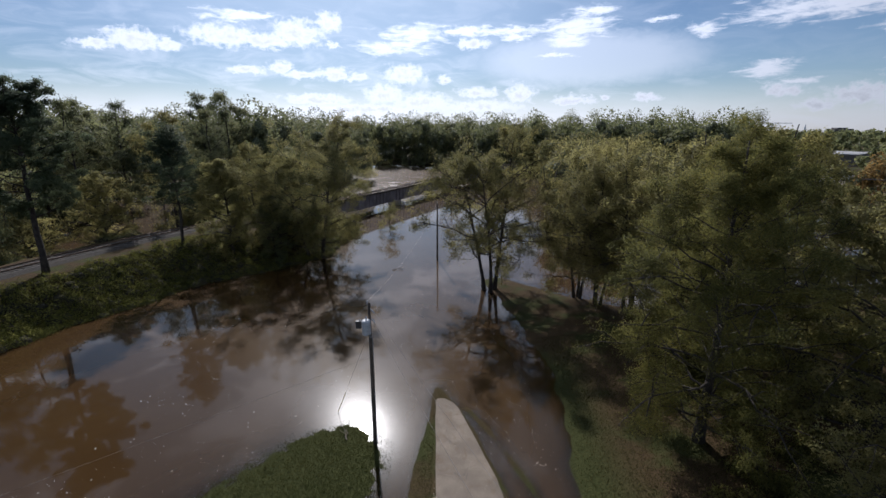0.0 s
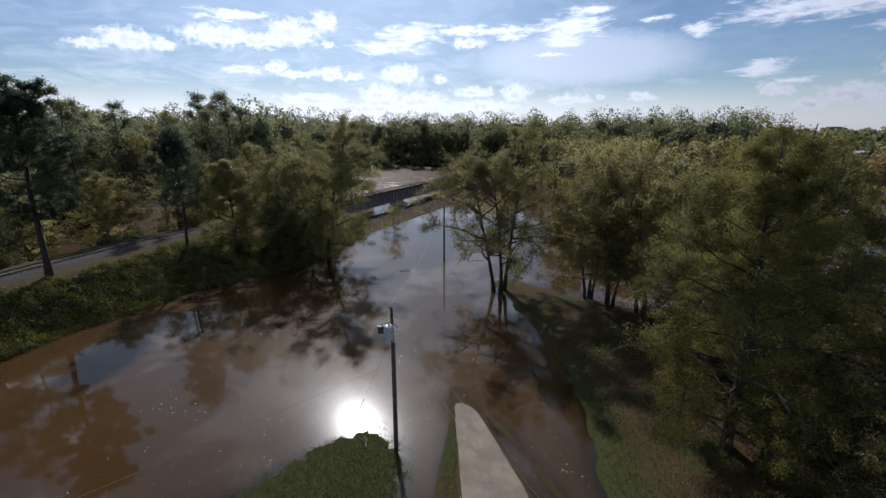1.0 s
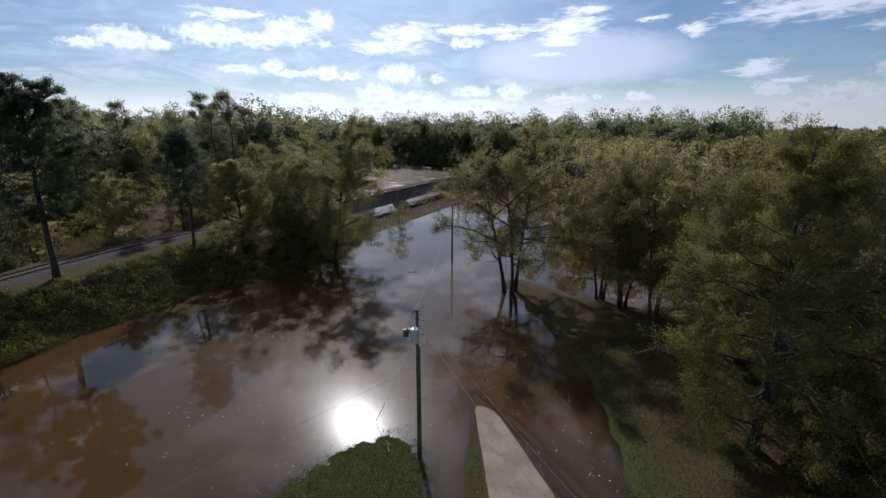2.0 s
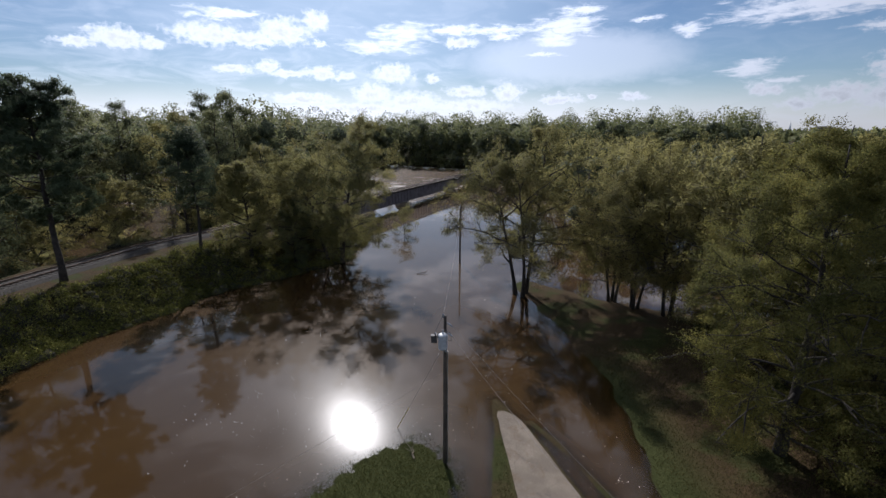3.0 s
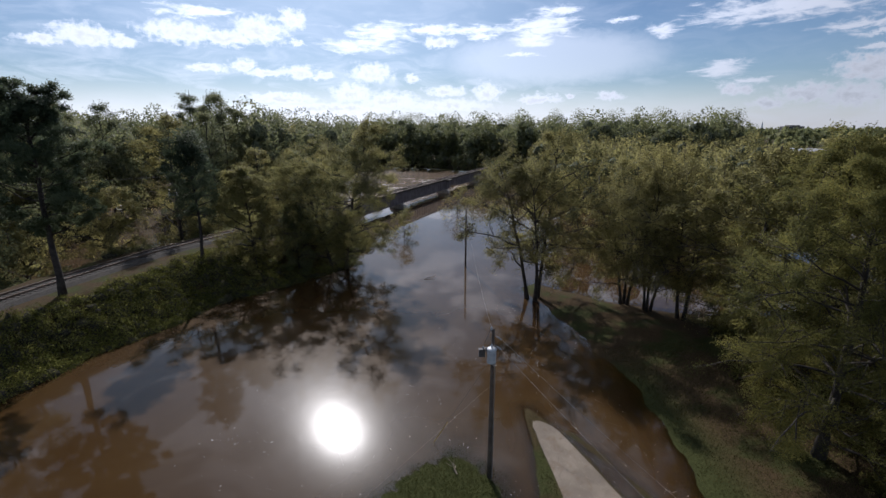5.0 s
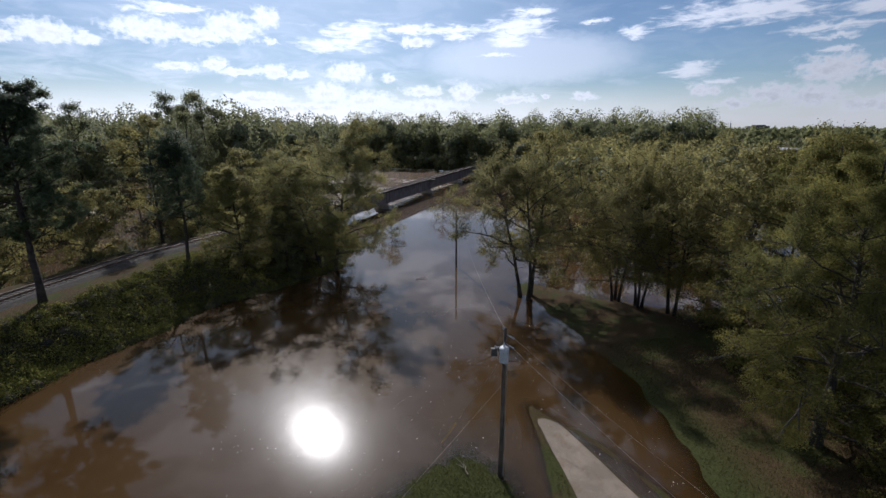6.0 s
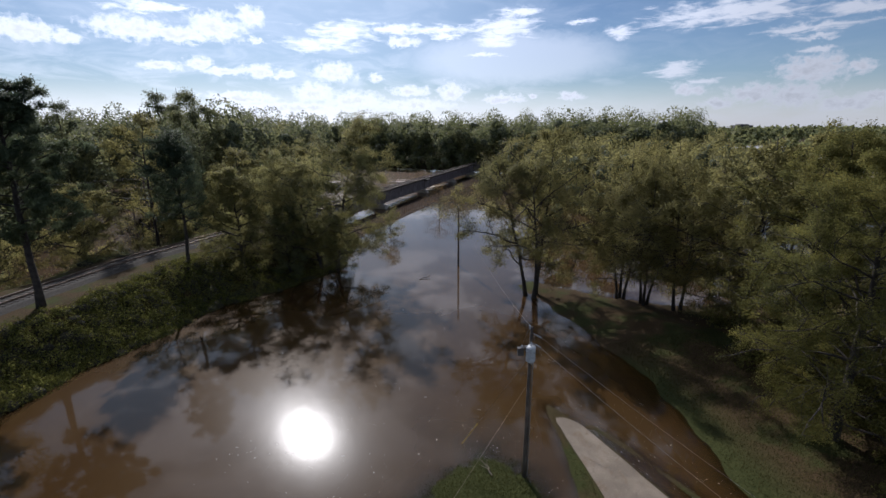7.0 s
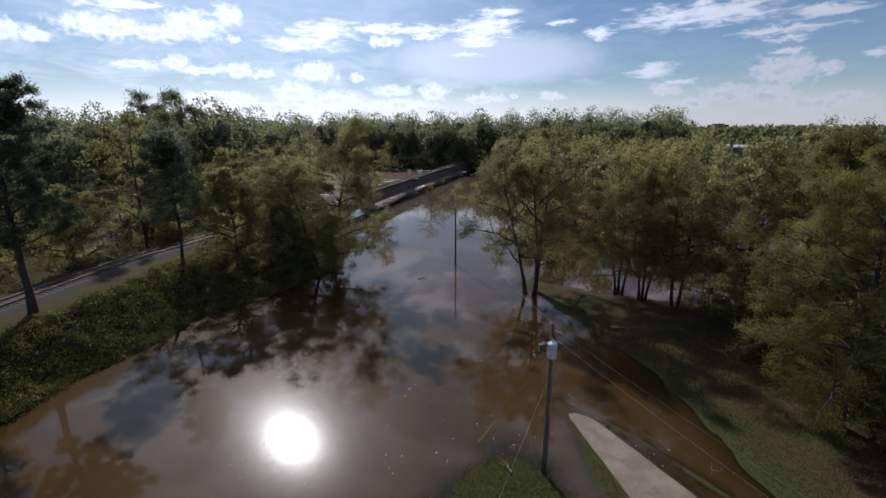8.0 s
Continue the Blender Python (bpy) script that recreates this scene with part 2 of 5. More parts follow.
TWIG = two_tone("driftwood", (0.22, 0.17, 0.12), (0.36, 0.30, 0.23), 3, 0.9, 20, 0.3)

# the road: pale worn asphalt with cracks and patches
ROAD, N, obj, pos = material("worn_asphalt")
grain = N.noise(pos, 34, 3)
patch = N.smooth(N.noise(pos, 0.5, 4), 0.4, 0.66)
cell = N.tree.nodes.new("ShaderNodeTexVoronoi")
cell.feature = "DISTANCE_TO_EDGE"
warp = N.tree.nodes.new("ShaderNodeVectorMath")
warp.operation = "ADD"
N.put(warp, "0", pos)
jit = N.tree.nodes.new("ShaderNodeTexNoise")
N.put(jit, "Vector", pos), N.put(jit, "Scale", 1.5)
N.put(warp, "1", jit.outputs["Color"])
N.put(cell, "Vector", warp.outputs[0]), N.put(cell, "Scale", 0.42)
crack = N.smooth(cell.outputs["Distance"], 0.0, 0.012, 0.45, 0.0)
col = N.mix(patch, (0.15, 0.118, 0.086, 1), (0.215, 0.172, 0.128, 1))
col = N.mix(0.35, col, N.ramp(grain, [(0.3, (0.1, 0.1, 0.1)), (0.7, (0.95, 0.95, 0.95))]), "OVERLAY")
col = N.mix(crack, col, (0.05, 0.045, 0.04, 1))
mud = N.smooth(N.noise(pos, 0.9, 6, 0.65, 0.6), 0.52, 0.7, 0.0, 0.75)
col = N.mix(mud, col, (0.13, 0.085, 0.045, 1))
finish(N, col, 0.85, 0, grain, 0.4, 0.01)

# the ground: grass, leaf litter and mud by noise and by height above the flood
GROUND, N, obj, pos = material("grass_and_litter")
z = N.add("ShaderNodeSeparateXYZ", Vector=pos).outputs[2]
patch = N.noise(pos, 0.22, 5, 0.6)
tuft = N.noise(pos, 7, 4, 0.65)
grass = N.mix(N.smooth(tuft, 0.3, 0.7), (0.030, 0.036, 0.011, 1), (0.058, 0.061, 0.021, 1))
litter = N.mix(N.smooth(N.noise(pos, 16, 3), 0.3, 0.7), (0.03, 0.021, 0.011, 1), (0.09, 0.06, 0.03, 1))
east, north = N.add("ShaderNodeSeparateXYZ", Vector=pos).outputs[:2]
col = N.mix(N.math("MULTIPLY", N.smooth(patch, 0.40, 0.54), N.math("MAXIMUM", N.math("MAXIMUM", N.smooth(east, 8.5, 12.5), N.smooth(north, 32, 40)), N.math("MAXIMUM", N.smooth(east, -26, -30), N.math("MULTIPLY", N.smooth(east, -3.4, -2.2), N.smooth(east, 6.5, 4.5, 0.0, 0.8))))), grass, litter)
wet = N.smooth(N.math("ADD", z, N.math("MULTIPLY", N.math("SUBTRACT", patch, 0.5), 0.12)), -0.26, -0.12)
col = N.mix(wet, (0.055, 0.04, 0.022, 1), col)
finish(N, col, 0.95, 0, tuft, 0.8, 0.08).inputs["Specular IOR Level"].default_value = 0.08

BALLAST, N, obj, pos = material("ballast_stone")
cell = N.tree.nodes.new("ShaderNodeTexVoronoi")
N.put(cell, "Vector", pos), N.put(cell, "Scale", 11.0)
stone = N.add("ShaderNodeSeparateXYZ", Vector=cell.outputs["Color"]).outputs[0]
big = N.smooth(N.noise(pos, 0.5, 4), 0.35, 0.65)
col = N.mix(stone, (0.018, 0.016, 0.014, 1), (0.062, 0.056, 0.05, 1))
col = N.mix(N.math("MULTIPLY_ADD", big, 0.5, 0.25), col, (0.055, 0.044, 0.032, 1))
finish(N, col, 0.95, 0, cell.outputs["Distance"], 0.9, 0.05)


def water_material(name, ripple, ripple_scale, foam):
    m, N, obj, pos = material(name)
    cloudy = N.smooth(N.noise(pos, 0.07, 5, 0.6, 0.8), 0.3, 0.7)
    col = N.mix(cloudy, (0.044, 0.0222, 0.0066, 1), (0.059, 0.0325, 0.0108, 1))
    calm = N.smooth(N.noise(pos, 0.035, 3), 0.4, 0.62, 0.3, 1.0)
    wave = N.noise(N.scaled(pos, 1.0, 0.6, 1), ripple_scale, 3, 0.5, 0.3)
    n = N.add("ShaderNodeBump", Height=wave, Strength=N.math("MULTIPLY", calm, ripple), Distance=0.05).outputs[0]
    white = 0.0
    if foam:
        streak = N.noise(N.scaled(pos, 0.16, 0.42, 1), 1.0, 9, 0.74, 0.5)
        run = N.smooth(N.noise(N.scaled(pos, 0.03, 0.06, 1), 1.0, 3), 0.38, 0.6, -0.05, 0.04)
        streak = N.math("ADD", streak, run)
        col = N.mix(0.55, col, (0.16, 0.085, 0.038, 1))
        yy = N.add("ShaderNodeSeparateXYZ", Vector=pos).outputs[1]
        white = N.math("MULTIPLY", N.smooth(streak, 0.54, 0.60), N.smooth(yy, 170, 205, 1.0, 0.0))
        col = N.mix(white, col, (0.6, 0.56, 0.5, 1))
    body = N.add("ShaderNodeBsdfDiffuse", Color=col, Normal=n).outputs[0]
    if not foam:
        # mud hides the bottom within a hand's depth
        depth = N.tree.nodes.new("ShaderNodeAttribute")
        depth.attribute_name = "depth"
        clear = N.math("POWER", 2.718, N.math("MULTIPLY", depth.outputs["Fac"], -11.0))
        murk = N.tree.nodes.new("ShaderNodeMixShader")
        see = N.add("ShaderNodeBsdfTransparent", Color=(0.82, 0.70, 0.46, 1))
        N.put(murk, "0", N.math("MULTIPLY", clear, 0.9)), N.put(murk, "1", body), N.put(murk, "2", see.outputs[0])
        body = murk.outputs[0]
    # calm mirror, and two rougher lobes added to imitate bloom round the sun's glint
    shine = None
    across = N.add("ShaderNodeCombineXYZ", X=1.0, Y=0.0, Z=0.0).outputs[0]
    for weight, rough, stretch in ((1.0, 0.16, 0.0),) if foam else ((1.0, 0.03, 0.0), (0.15, 0.18, -0.25), (0.055, 0.32, -0.2)):
        g = N.add("ShaderNodeBsdfAnisotropic", Color=(1, 1, 1, 1), Roughness=rough, Anisotropy=stretch, Normal=n, Tangent=across)
        g.distribution = "GGX"
        if shine is None:
            shine = g.outputs[0]
            continue
        layer = N.tree.nodes.new("ShaderNodeMixShader")
        N.put(layer, "0", weight), N.put(layer, "1", shine), N.put(layer, "2", g.outputs[0])
        shine = layer.outputs[0]
    film = N.add("ShaderNodeFresnel", IOR=1.33, Normal=n).outputs[0]
    top = N.tree.nodes.new("ShaderNodeMixShader")
    N.put(top, "0", N.math("MULTIPLY", film, N.math("SUBTRACT", 1.0, white))), N.put(top, "1", body), N.put(top, "2", shine)
    N.add("ShaderNodeOutputMaterial", Surface=top.outputs[0])
    return m


WATER = water_material("flood_water", 0.09, 0.8, False)
RAPIDS = water_material("rapid_water", 1.0, 0.35, True)


# ---- mesh helpers ----
class Build:
    """Collects vertices and faces of one mesh."""

    def __init__(self):
        self.v, self.f = [], []

    def tube(self, pts, radii, k=6, cap=True):
        base = len(self.v)
        n = len(pts)
        for i, (p, r) in enumerate(zip(pts, radii)):
            p = Vector(p)
            d = Vector(pts[min(i + 1, n - 1)]) - Vector(pts[max(i - 1, 0)])
            d = d.normalized() if d.length > 1e-6 else Vector((0, 0, 1))
            u = d.orthogonal().normalized() if abs(d.z) < 0.9 else d.cross(Vector((0, 1, 0))).normalized()
            w = d.cross(u)
            for j in range(k):
                a = 2 * math.pi * j / k
                self.v.append(p + u * (math.cos(a) * r) + w * (math.sin(a) * r))
        for i in range(n - 1):
            for j in range(k):
                a, b = base + i * k + j, base + i * k + (j + 1) % k
                self.f.append((a, b, b + k, a + k))
        if cap:
            self.f.append(tuple(base + j for j in reversed(range(k))))
            self.f.append(tuple(base + (n - 1) * k + j for j in range(k)))
        return self

    def box(self, lo, hi, m=None):
        base = len(self.v)
        for z in (lo[2], hi[2]):
            for x, y in ((lo[0], lo[1]), (hi[0], lo[1]), (hi[0], hi[1]), (lo[0], hi[1])):
                p = Vector((x, y, z))
                self.v.append(m @ p if m else p)
        for q in ((3, 2, 1, 0), (4, 5, 6, 7), (0, 1, 5, 4), (1, 2, 6, 5), (2, 3, 7, 6), (3, 0, 4, 7)):
            self.f.append(tuple(base + i for i in q))
        return self

    def lathe(self, profile, k=16, m=None):
        base = len(self.v)
        for r, z in profile:
            for j in range(k):
                a = 2 * math.pi * j / k
                p = Vector((r * math.cos(a), r * math.sin(a), z))
                self.v.append(m @ p if m else p)
        for i in range(len(profile) - 1):
            for j in range(k):
                a, b = base + i * k + j, base + i * k + (j + 1) % k
                self.f.append((a, b, b + k, a + k))
        self.f.append(tuple(base + j for j in reversed(range(k))))
        self.f.append(tuple(base + (len(profile) - 1) * k + j for j in range(k)))
        return self

    def mesh(self, name, mat, smooth=False):
        me = bpy.data.meshes.new(name)
        me.from_pydata([tuple(p) for p in self.v], [], self.f)
        me.materials.append(mat)
        if smooth:
            me.polygons.foreach_set("use_smooth", [True] * len(me.polygons))
        me.update()
        return me


def part(name, data, parent, label="", m=None):
    ob = new(name, data)
    ob.parent = parent
    if m is not None:
        ob.matrix_basis = m
    return tagged(ob, label)


def empty(name, at, label, category, group="", rz=0.0):
    ob = new(name)
    ob.empty_display_size = 0.3
    ob.matrix_basis = pose(*at, 0, 0, rz)
    return tagged(ob, label, category, group)


def cards(name, pts, sizes, mat, rng, out, slim=0.55, up=0.35):
    """Many small three-cornered leaves as one mesh; out: the way each one faces on the whole."""
    n = len(pts)
    d = rng.normal(size=(n, 3))
    d /= np.linalg.norm(d, axis=1)[:, None] + 1e-9
    nrm = rng.normal(size=(n, 3)) + np.array([0, 0, up * 2])
    side = np.cross(d, nrm)
    side /= np.linalg.norm(side, axis=1)[:, None] + 1e-9
    fold = np.cross(side, d)
    out = out / (np.linalg.norm(out, axis=1)[:, None] + 1e-9)
    side *= np.sign((fold * out).sum(1) + 1e-9)[:, None]
    fold *= np.sign((fold * out).sum(1) + 1e-9)[:, None]
    soft = fold * 0.4 + out + np.array([0, 0, up])
    soft /= np.linalg.norm(soft, axis=1)[:, None] + 1e-9
    s = np.asarray(sizes)[:, None] * 0.5
    v = np.stack([pts - d * s * 0.8 + side * s * slim, pts + d * s, pts - d * s * 0.8 - side * s * slim], 1).reshape(-1, 3)
    tri = np.arange(3 * n).reshape(-1, 3)
    me = bpy.data.meshes.new(name)
    me.vertices.add(3 * n)
    me.vertices.foreach_set("co", v.astype(np.float32).ravel())
    me.loops.add(3 * len(tri))
    me.loops.foreach_set("vertex_index", tri.ravel().astype(np.int32))
    me.polygons.add(len(tri))
    me.polygons.foreach_set("loop_start", np.arange(0, 3 * len(tri), 3, dtype=np.int32))
    me.materials.append(mat)
    me.update(calc_edges=True)
    me.polygons.foreach_set("use_smooth", np.ones(len(tri), dtype=bool))
    me.normals_split_custom_set_from_vertices(np.repeat(soft, 3, axis=0).tolist())
    return me


# ---- plan of the land ----
TRACK_Y = [-60, -5, 20, 33, 48, 61, 72, 90.5, 117, 143.5, 170, 196.5, 223]
TRACK_X = [-76, -59, -54, -51.5, -48, -44, -38.2, -26.7, -14, -1.3, 11.4, 24.1, 36.8]
BANK_Y = [-60, 0, 36, 41, 45, 48.5, 52, 55.5, 58.5, 63, 67.5, 76, 84, 90, 97]
BANK_X = [-58, -48, -40.5, -39.5, -36.8, -34.9, -33.8, -31.5, -27, -23.7, -19.8, -19.0, -18.9, -20.5, -24.5]
ABUT = 90.5
DECK = 4.2


def track_x(y):
    return np.interp(y, TRACK_Y, TRACK_X)


def smoothstep(t):
    t = np.clip(t, 0, 1)
    return t * t * (3 - 2 * t)


def hash_noise(x, y, s):
    """Cheap smooth bumps, about -1 to 1."""
    return (np.sin(x * s * 1.7 + 1.3 * np.sin(y * s * 1.1)) + np.sin(y * s * 1.9 + 1.7 * np.sin(x * s * 0.8 + 2)) + np.sin((x + y) * s * 0.9 + 4)) / 3


def land(x, y):
    """Height of the ground over the flood's level."""
    x, y = np.asarray(x, float), np.asarray(y, float)
    bump = hash_noise(x, y, 0.8)
    h = np.full(np.broadcast(x, y).shape, -1.3)
    # railway embankment
    xt, xe = track_x(y), np.interp(y, BANK_Y, BANK_X)
    xw = xt - 8.5 + 1.2 * hash_noise(y, y * 0, 0.35)
    xe = xe + 0.5 * hash_noise(y, y * 0 + 3, 1.1)
    east = DECK * smoothstep((xe - x) / np.maximum(xe - xt, 2.0) * 1.7) * 1.0 - np.clip(x - xe, 0, 4) * 0.3
    west = DECK * smoothstep((x - xw) / 8.5 * 1.9) - np.clip(xw - x, 0, 4) * 0.3
    emb = np.where(x > xt, east, west)
    emb = np.where(y > ABUT, np.minimum(emb, DECK - (y - ABUT) * 1.2), emb)
    h = np.maximum(h, np.maximum(emb, -1.3))
    # lawn by the pole
    xl = np.interp(y, [-30, 0, 14, 20.2, 22.2, 24.3, 25.8, 26.7], [-34, -27, -18, -13.3, -11.9, -10.3, -8.6, -6.6])
    xr = np.interp(y, [-30, 20.5, 23.5, 24.9, 26.1, 26.7], [-4.6, -4.1, -3.9, -4.4, -5.2, -6.4])
    d = np.minimum(np.minimum(x - xl, xr - x), (26.8 - y))
    h = np.maximum(h, np.where(d > 0, np.minimum(0.2, 0.04 * d), d * 0.06) + 0.03 * hash_noise(x, y, 3.1) + 0.018 * hash_noise(x + 5, y, 6.3))
    # road with its verges
    yl = np.interp(y, [-30, 18, 22.5, 26, 28.8, 31.4], [-2.2, -2.0, -1.9, -1.35, -1.1, -0.95])
    yr = np.interp(y, [-30, 18, 21.3, 23.7, 26.2, 28.3, 31.4], [5.2, 4.2, 3.5, 2.75, 1.95, 1.1, -0.6])
    d = np.minimum(np.minimum(x - yl, yr - x), (31.4 - y))
    h = np.maximum(h, np.where(d > 0, np.minimum(0.10, 0.02 + 0.09 * d), d * 0.2) + 0.012 * bump)
    # thin ridge of drift along the road's drowned shoulder
    xd = np.interp(y, [-30, 18, 21.3, 23.7, 26.2, 28.3, 29.5], [7.5, 6.0, 5.0, 4.0, 2.9, 1.7, 0.9])
    h = np.maximum(h, np.where(y < 29.0, 0.05 - np.abs(x - xd) * 0.25 + 0.03 * bump, -1.3))
    # wooded point beside the flooded road
    xi = np.interp(y, [-40, 20, 26, 33, 38, 45, 50, 54, 57, 58.6], [8.6, 7.4, 8.2, 8.9, 8.2, 7.0, 6.0, 4.9, 4.6, 6.4]) + 0.4 * hash_noise(y, y * 0 + 7, 0.9)
    yn = np.interp(x, [3, 6, 8, 11.6, 15.4, 19, 25, 32, 45, 70, 120, 400], [58.0, 58.5, 56.7, 53.4, 50.6, 48.3, 46.5, 47, 52, 56, 40, 20]) + 0.4 * hash_noise(x, x * 0 + 5, 0.8)
    d = np.minimum(x - xi, yn - y)
    h = np.maximum(h, np.where(d > 0, np.minimum(0.75, 0.02 + 0.085 * d), d * 0.09) + 0.05 * bump * smoothstep(d / 3))
    # land round the flood: far bank, woods, town side
    far = np.interp(x, [-600, -120, -70, -30, 0, 12, 30, 70, 100, 130, 600], [110, 205, 232, 246, 228, 215, 208, 190, 178, 140, 60]) + 5 * hash_noise(x, x * 0, 0.06)
    h = np.maximum(h, np.clip((y - far) * 0.06, -1.3, 1.6))
    h = np.maximum(h, np.clip((x - 125) * 0.05, -1.3, 1.8))
    h = np.maximum(h, np.clip((-150 - x) * 0.05, -1.3, 1.8))
    h = np.maximum(h, np.clip((-35 - y) * 0.1, -1.3, 1.8))
    return h


def ground_at(x, y):
    return float(land(x, y))


def axes(lo, hi, pieces, step):
    core = np.concatenate([np.arange(a, b, d) for a, b, d in pieces])
    ends = np.cumsum(np.geomspace(step * 1.5, 620, 26))
    return np.concatenate([lo - ends[::-1], core, hi + ends])


gx = axes(-58, 30, ((-58, -16, 0.8), (-16, 10, 0.25), (10, 30, 0.6)), 0.6)
gy = axes(8, 100, ((8, 16, 0.8), (16, 32, 0.25), (32, 62, 0.5), (62, 100, 0.8)), 0.6)
X, Y = np.meshgrid(gx, gy)
Z = land(X, Y)
nx, ny = len(gx), len(gy)
idx = np.arange(nx * ny).reshape(ny, nx)
quads = np.stack([idx[:-1, :-1], idx[:-1, 1:], idx[1:, 1:], idx[1:, :-1]], -1).reshape(-1, 4)
me = bpy.data.meshes.new("ground")
me.from_pydata(np.stack([X, Y, Z], -1).reshape(-1, 3).tolist(), [], quads.tolist())
me.polygons.foreach_set("use_smooth", [True] * len(me.polygons))
me.materials.append(GROUND)
ground = tagged(new("ground", me), "grassy ground with leaf litter and wet margins beside the flood", "ground", kind="structure")


wx, wy = gx[::2], np.append(gy[gy < 116][::2], 118.0)
WX, WY = np.meshgrid(wx, wy)
idx = np.arange(WX.size).reshape(WX.shape)
quads = np.stack([idx[:-1, :-1], idx[:-1, 1:], idx[1:, 1:], idx[1:, :-1]], -1).reshape(-1, 4)
me = bpy.data.meshes.new("water")
me.from_pydata(np.stack([WX, WY, WX * 0], -1).reshape(-1, 3).tolist(), [], quads.tolist())
me.attributes.new("depth", "FLOAT", "POINT").data.foreach_set("value", np.maximum(-land(WX, WY), 0).astype(np.float32).ravel())
me.materials.append(WATER)
tagged(new("water", me), "calm muddy brown flood water covering road and lawns", "water", kind="structure")
# beyond the bridge the river runs fast
B = Build()
B.v = [(-700, 118.0, 0), (-13.5, 118.0, 0), (700, 118.0, 0), (-700, 420, 0), (128, 420, 0), (700, 420, 0)]
B.f = [(0, 1, 4, 3)]
tagged(new("river", B.mesh("river", RAPIDS)), "fast brown river with white rapids in the sun", "water", kind="structure")
B = Build()
B.v = [(-13.5, 118.0, 0), (700, 118.0, 0), (700, 420, 0), (128, 420, 0)]
B.f = [(0, 1, 2, 3)]
me = B.mesh("backwater", WATER)
me.attributes.new("depth", "FLOAT", "POINT").data.foreach_set("value", [1.3] * 4)
tagged(new("backwater", me), "muddy flood water standing between trees", "water", kind="structure")

# road slab, its east edge awash
B = Build()
rows = [(-30, -0.4, 4.6), (10, -0.3, 4.2), (16, -0.3, 3.8), (20.6, -0.35, 3.3), (22, -0.45, 3.0), (23.8, -0.6, 2.45), (25, -0.65, 2.1), (26.4, -0.72, 1.65), (27.6, -0.78, 1.25), (28.6, -0.8, 0.85), (29.2, -0.78, 0.5), (29.7, -0.72, -0.1)]
for i, (y, xa, xb) in enumerate(rows):
    for k in range(9):
        x = xa + (xb - xa) * k / 8
        jag = 0.05 * math.sin(y * 5.1 + k) if k in (0, 8) else 0
        B.v.append((x + jag, y + (0.12 * math.sin(k * 2.2) if i == len(rows) - 1 else 0), 0.135 + 0.02 * math.sin(math.pi * k / 8)))
        B.v.append((x + jag, y, -0.25))
for i in range(len(rows) - 1):
    for k in range(8):
        a = (i * 9 + k) * 2
        B.f.append((a, a + 2, a + 20, a + 18))
    for k, flip in ((0, 1), (8, 0)):
        a = (i * 9 + k) * 2
        B.f.append((a, a + 18, a + 19, a + 1) if flip else (a, a + 1, a + 19, a + 18))
last = (len(rows) - 1) * 18
for k in range(8):
    B.f.append((last + 2 * k, last + 2 * k + 2, last + 2 * k + 3, last + 2 * k + 1))
tagged(new("road", B.mesh("road", ROAD)), "pale worn asphalt road running down into the flood", "road", kind="structure")


# ---- railway ----
def along(y0, y1, step):
    """Points and headings along the track from y0 to y1."""
    y, out = y0, []
    while y < y1:
        x = float(track_x(y))
        dx, dy = float(track_x(y + 1.5)) - float(track_x(y - 1.5)), 3.0
        n = math.hypot(dx, dy)
        out.append((x, y, dx / n, dy / n))
        y += step * dy / n
    return out


def rail_mesh(points, off, z, name):
    B = Build()
    prof = [(-0.07, 0), (0.07, 0), (0.07, 0.02), (0.012, 0.04), (0.012, 0.12), (0.036, 0.13), (0.036, 0.165), (-0.036, 0.165), (-0.036, 0.13), (-0.012, 0.12), (-0.012, 0.04), (-0.07, 0.02)]
    k = len(prof)
    for x, y, dx, dy in points:
        for u, w in prof:
            B.v.append((x + dy * (off + u), y - dx * (off + u), z + w))
    for i in range(len(points) - 1):
        for j in range(k):
            a, b = i * k + j, i * k + (j + 1) % k
            B.f.append((a, b, b + k, a + k))
    return B.mesh(name, RAIL_STEEL)


track = empty("railway_track", (0, 0, 0), "single railway track with rusty rails and dark wooden ties on ballast", "railway track")
pts = along(-20, ABUT, 1.5)
B = Build()
for x, y, dx, dy in pts:
    for off, z in ((-3.3, DECK - 0.35), (-1.8, DECK + 0.30), (-1.0, DECK + 0.36), (1.0, DECK + 0.36), (1.7, DECK + 0.30), (2.9, DECK - 0.3)):
        B.v.append((x + dy * off, y - dx * off, z))
for i in range(len(pts) - 1):
    for j in range(5):
        a = i * 6 + j
        B.f.append((a, a + 1, a + 7, a + 6))
part("ballast", B.mesh("ballast", BALLAST), track, "grey crushed stone ballast")
for off in (-0.755, 0.755):
    part("rail", rail_mesh(pts, off, DECK + 0.40, "rail"), track)
tie = Build().box((-1.3, -0.115, -0.08), (1.3, 0.115, 0.1)).mesh("tie", TIE_WOOD)
for x, y, dx, dy in along(24, ABUT, 0.56):
    part("tie", tie, track, "", pose(x, y, DECK + 0.30, 0, 0, math.degrees(math.atan2(-dx, dy)) + random.uniform(-1.5, 1.5)))

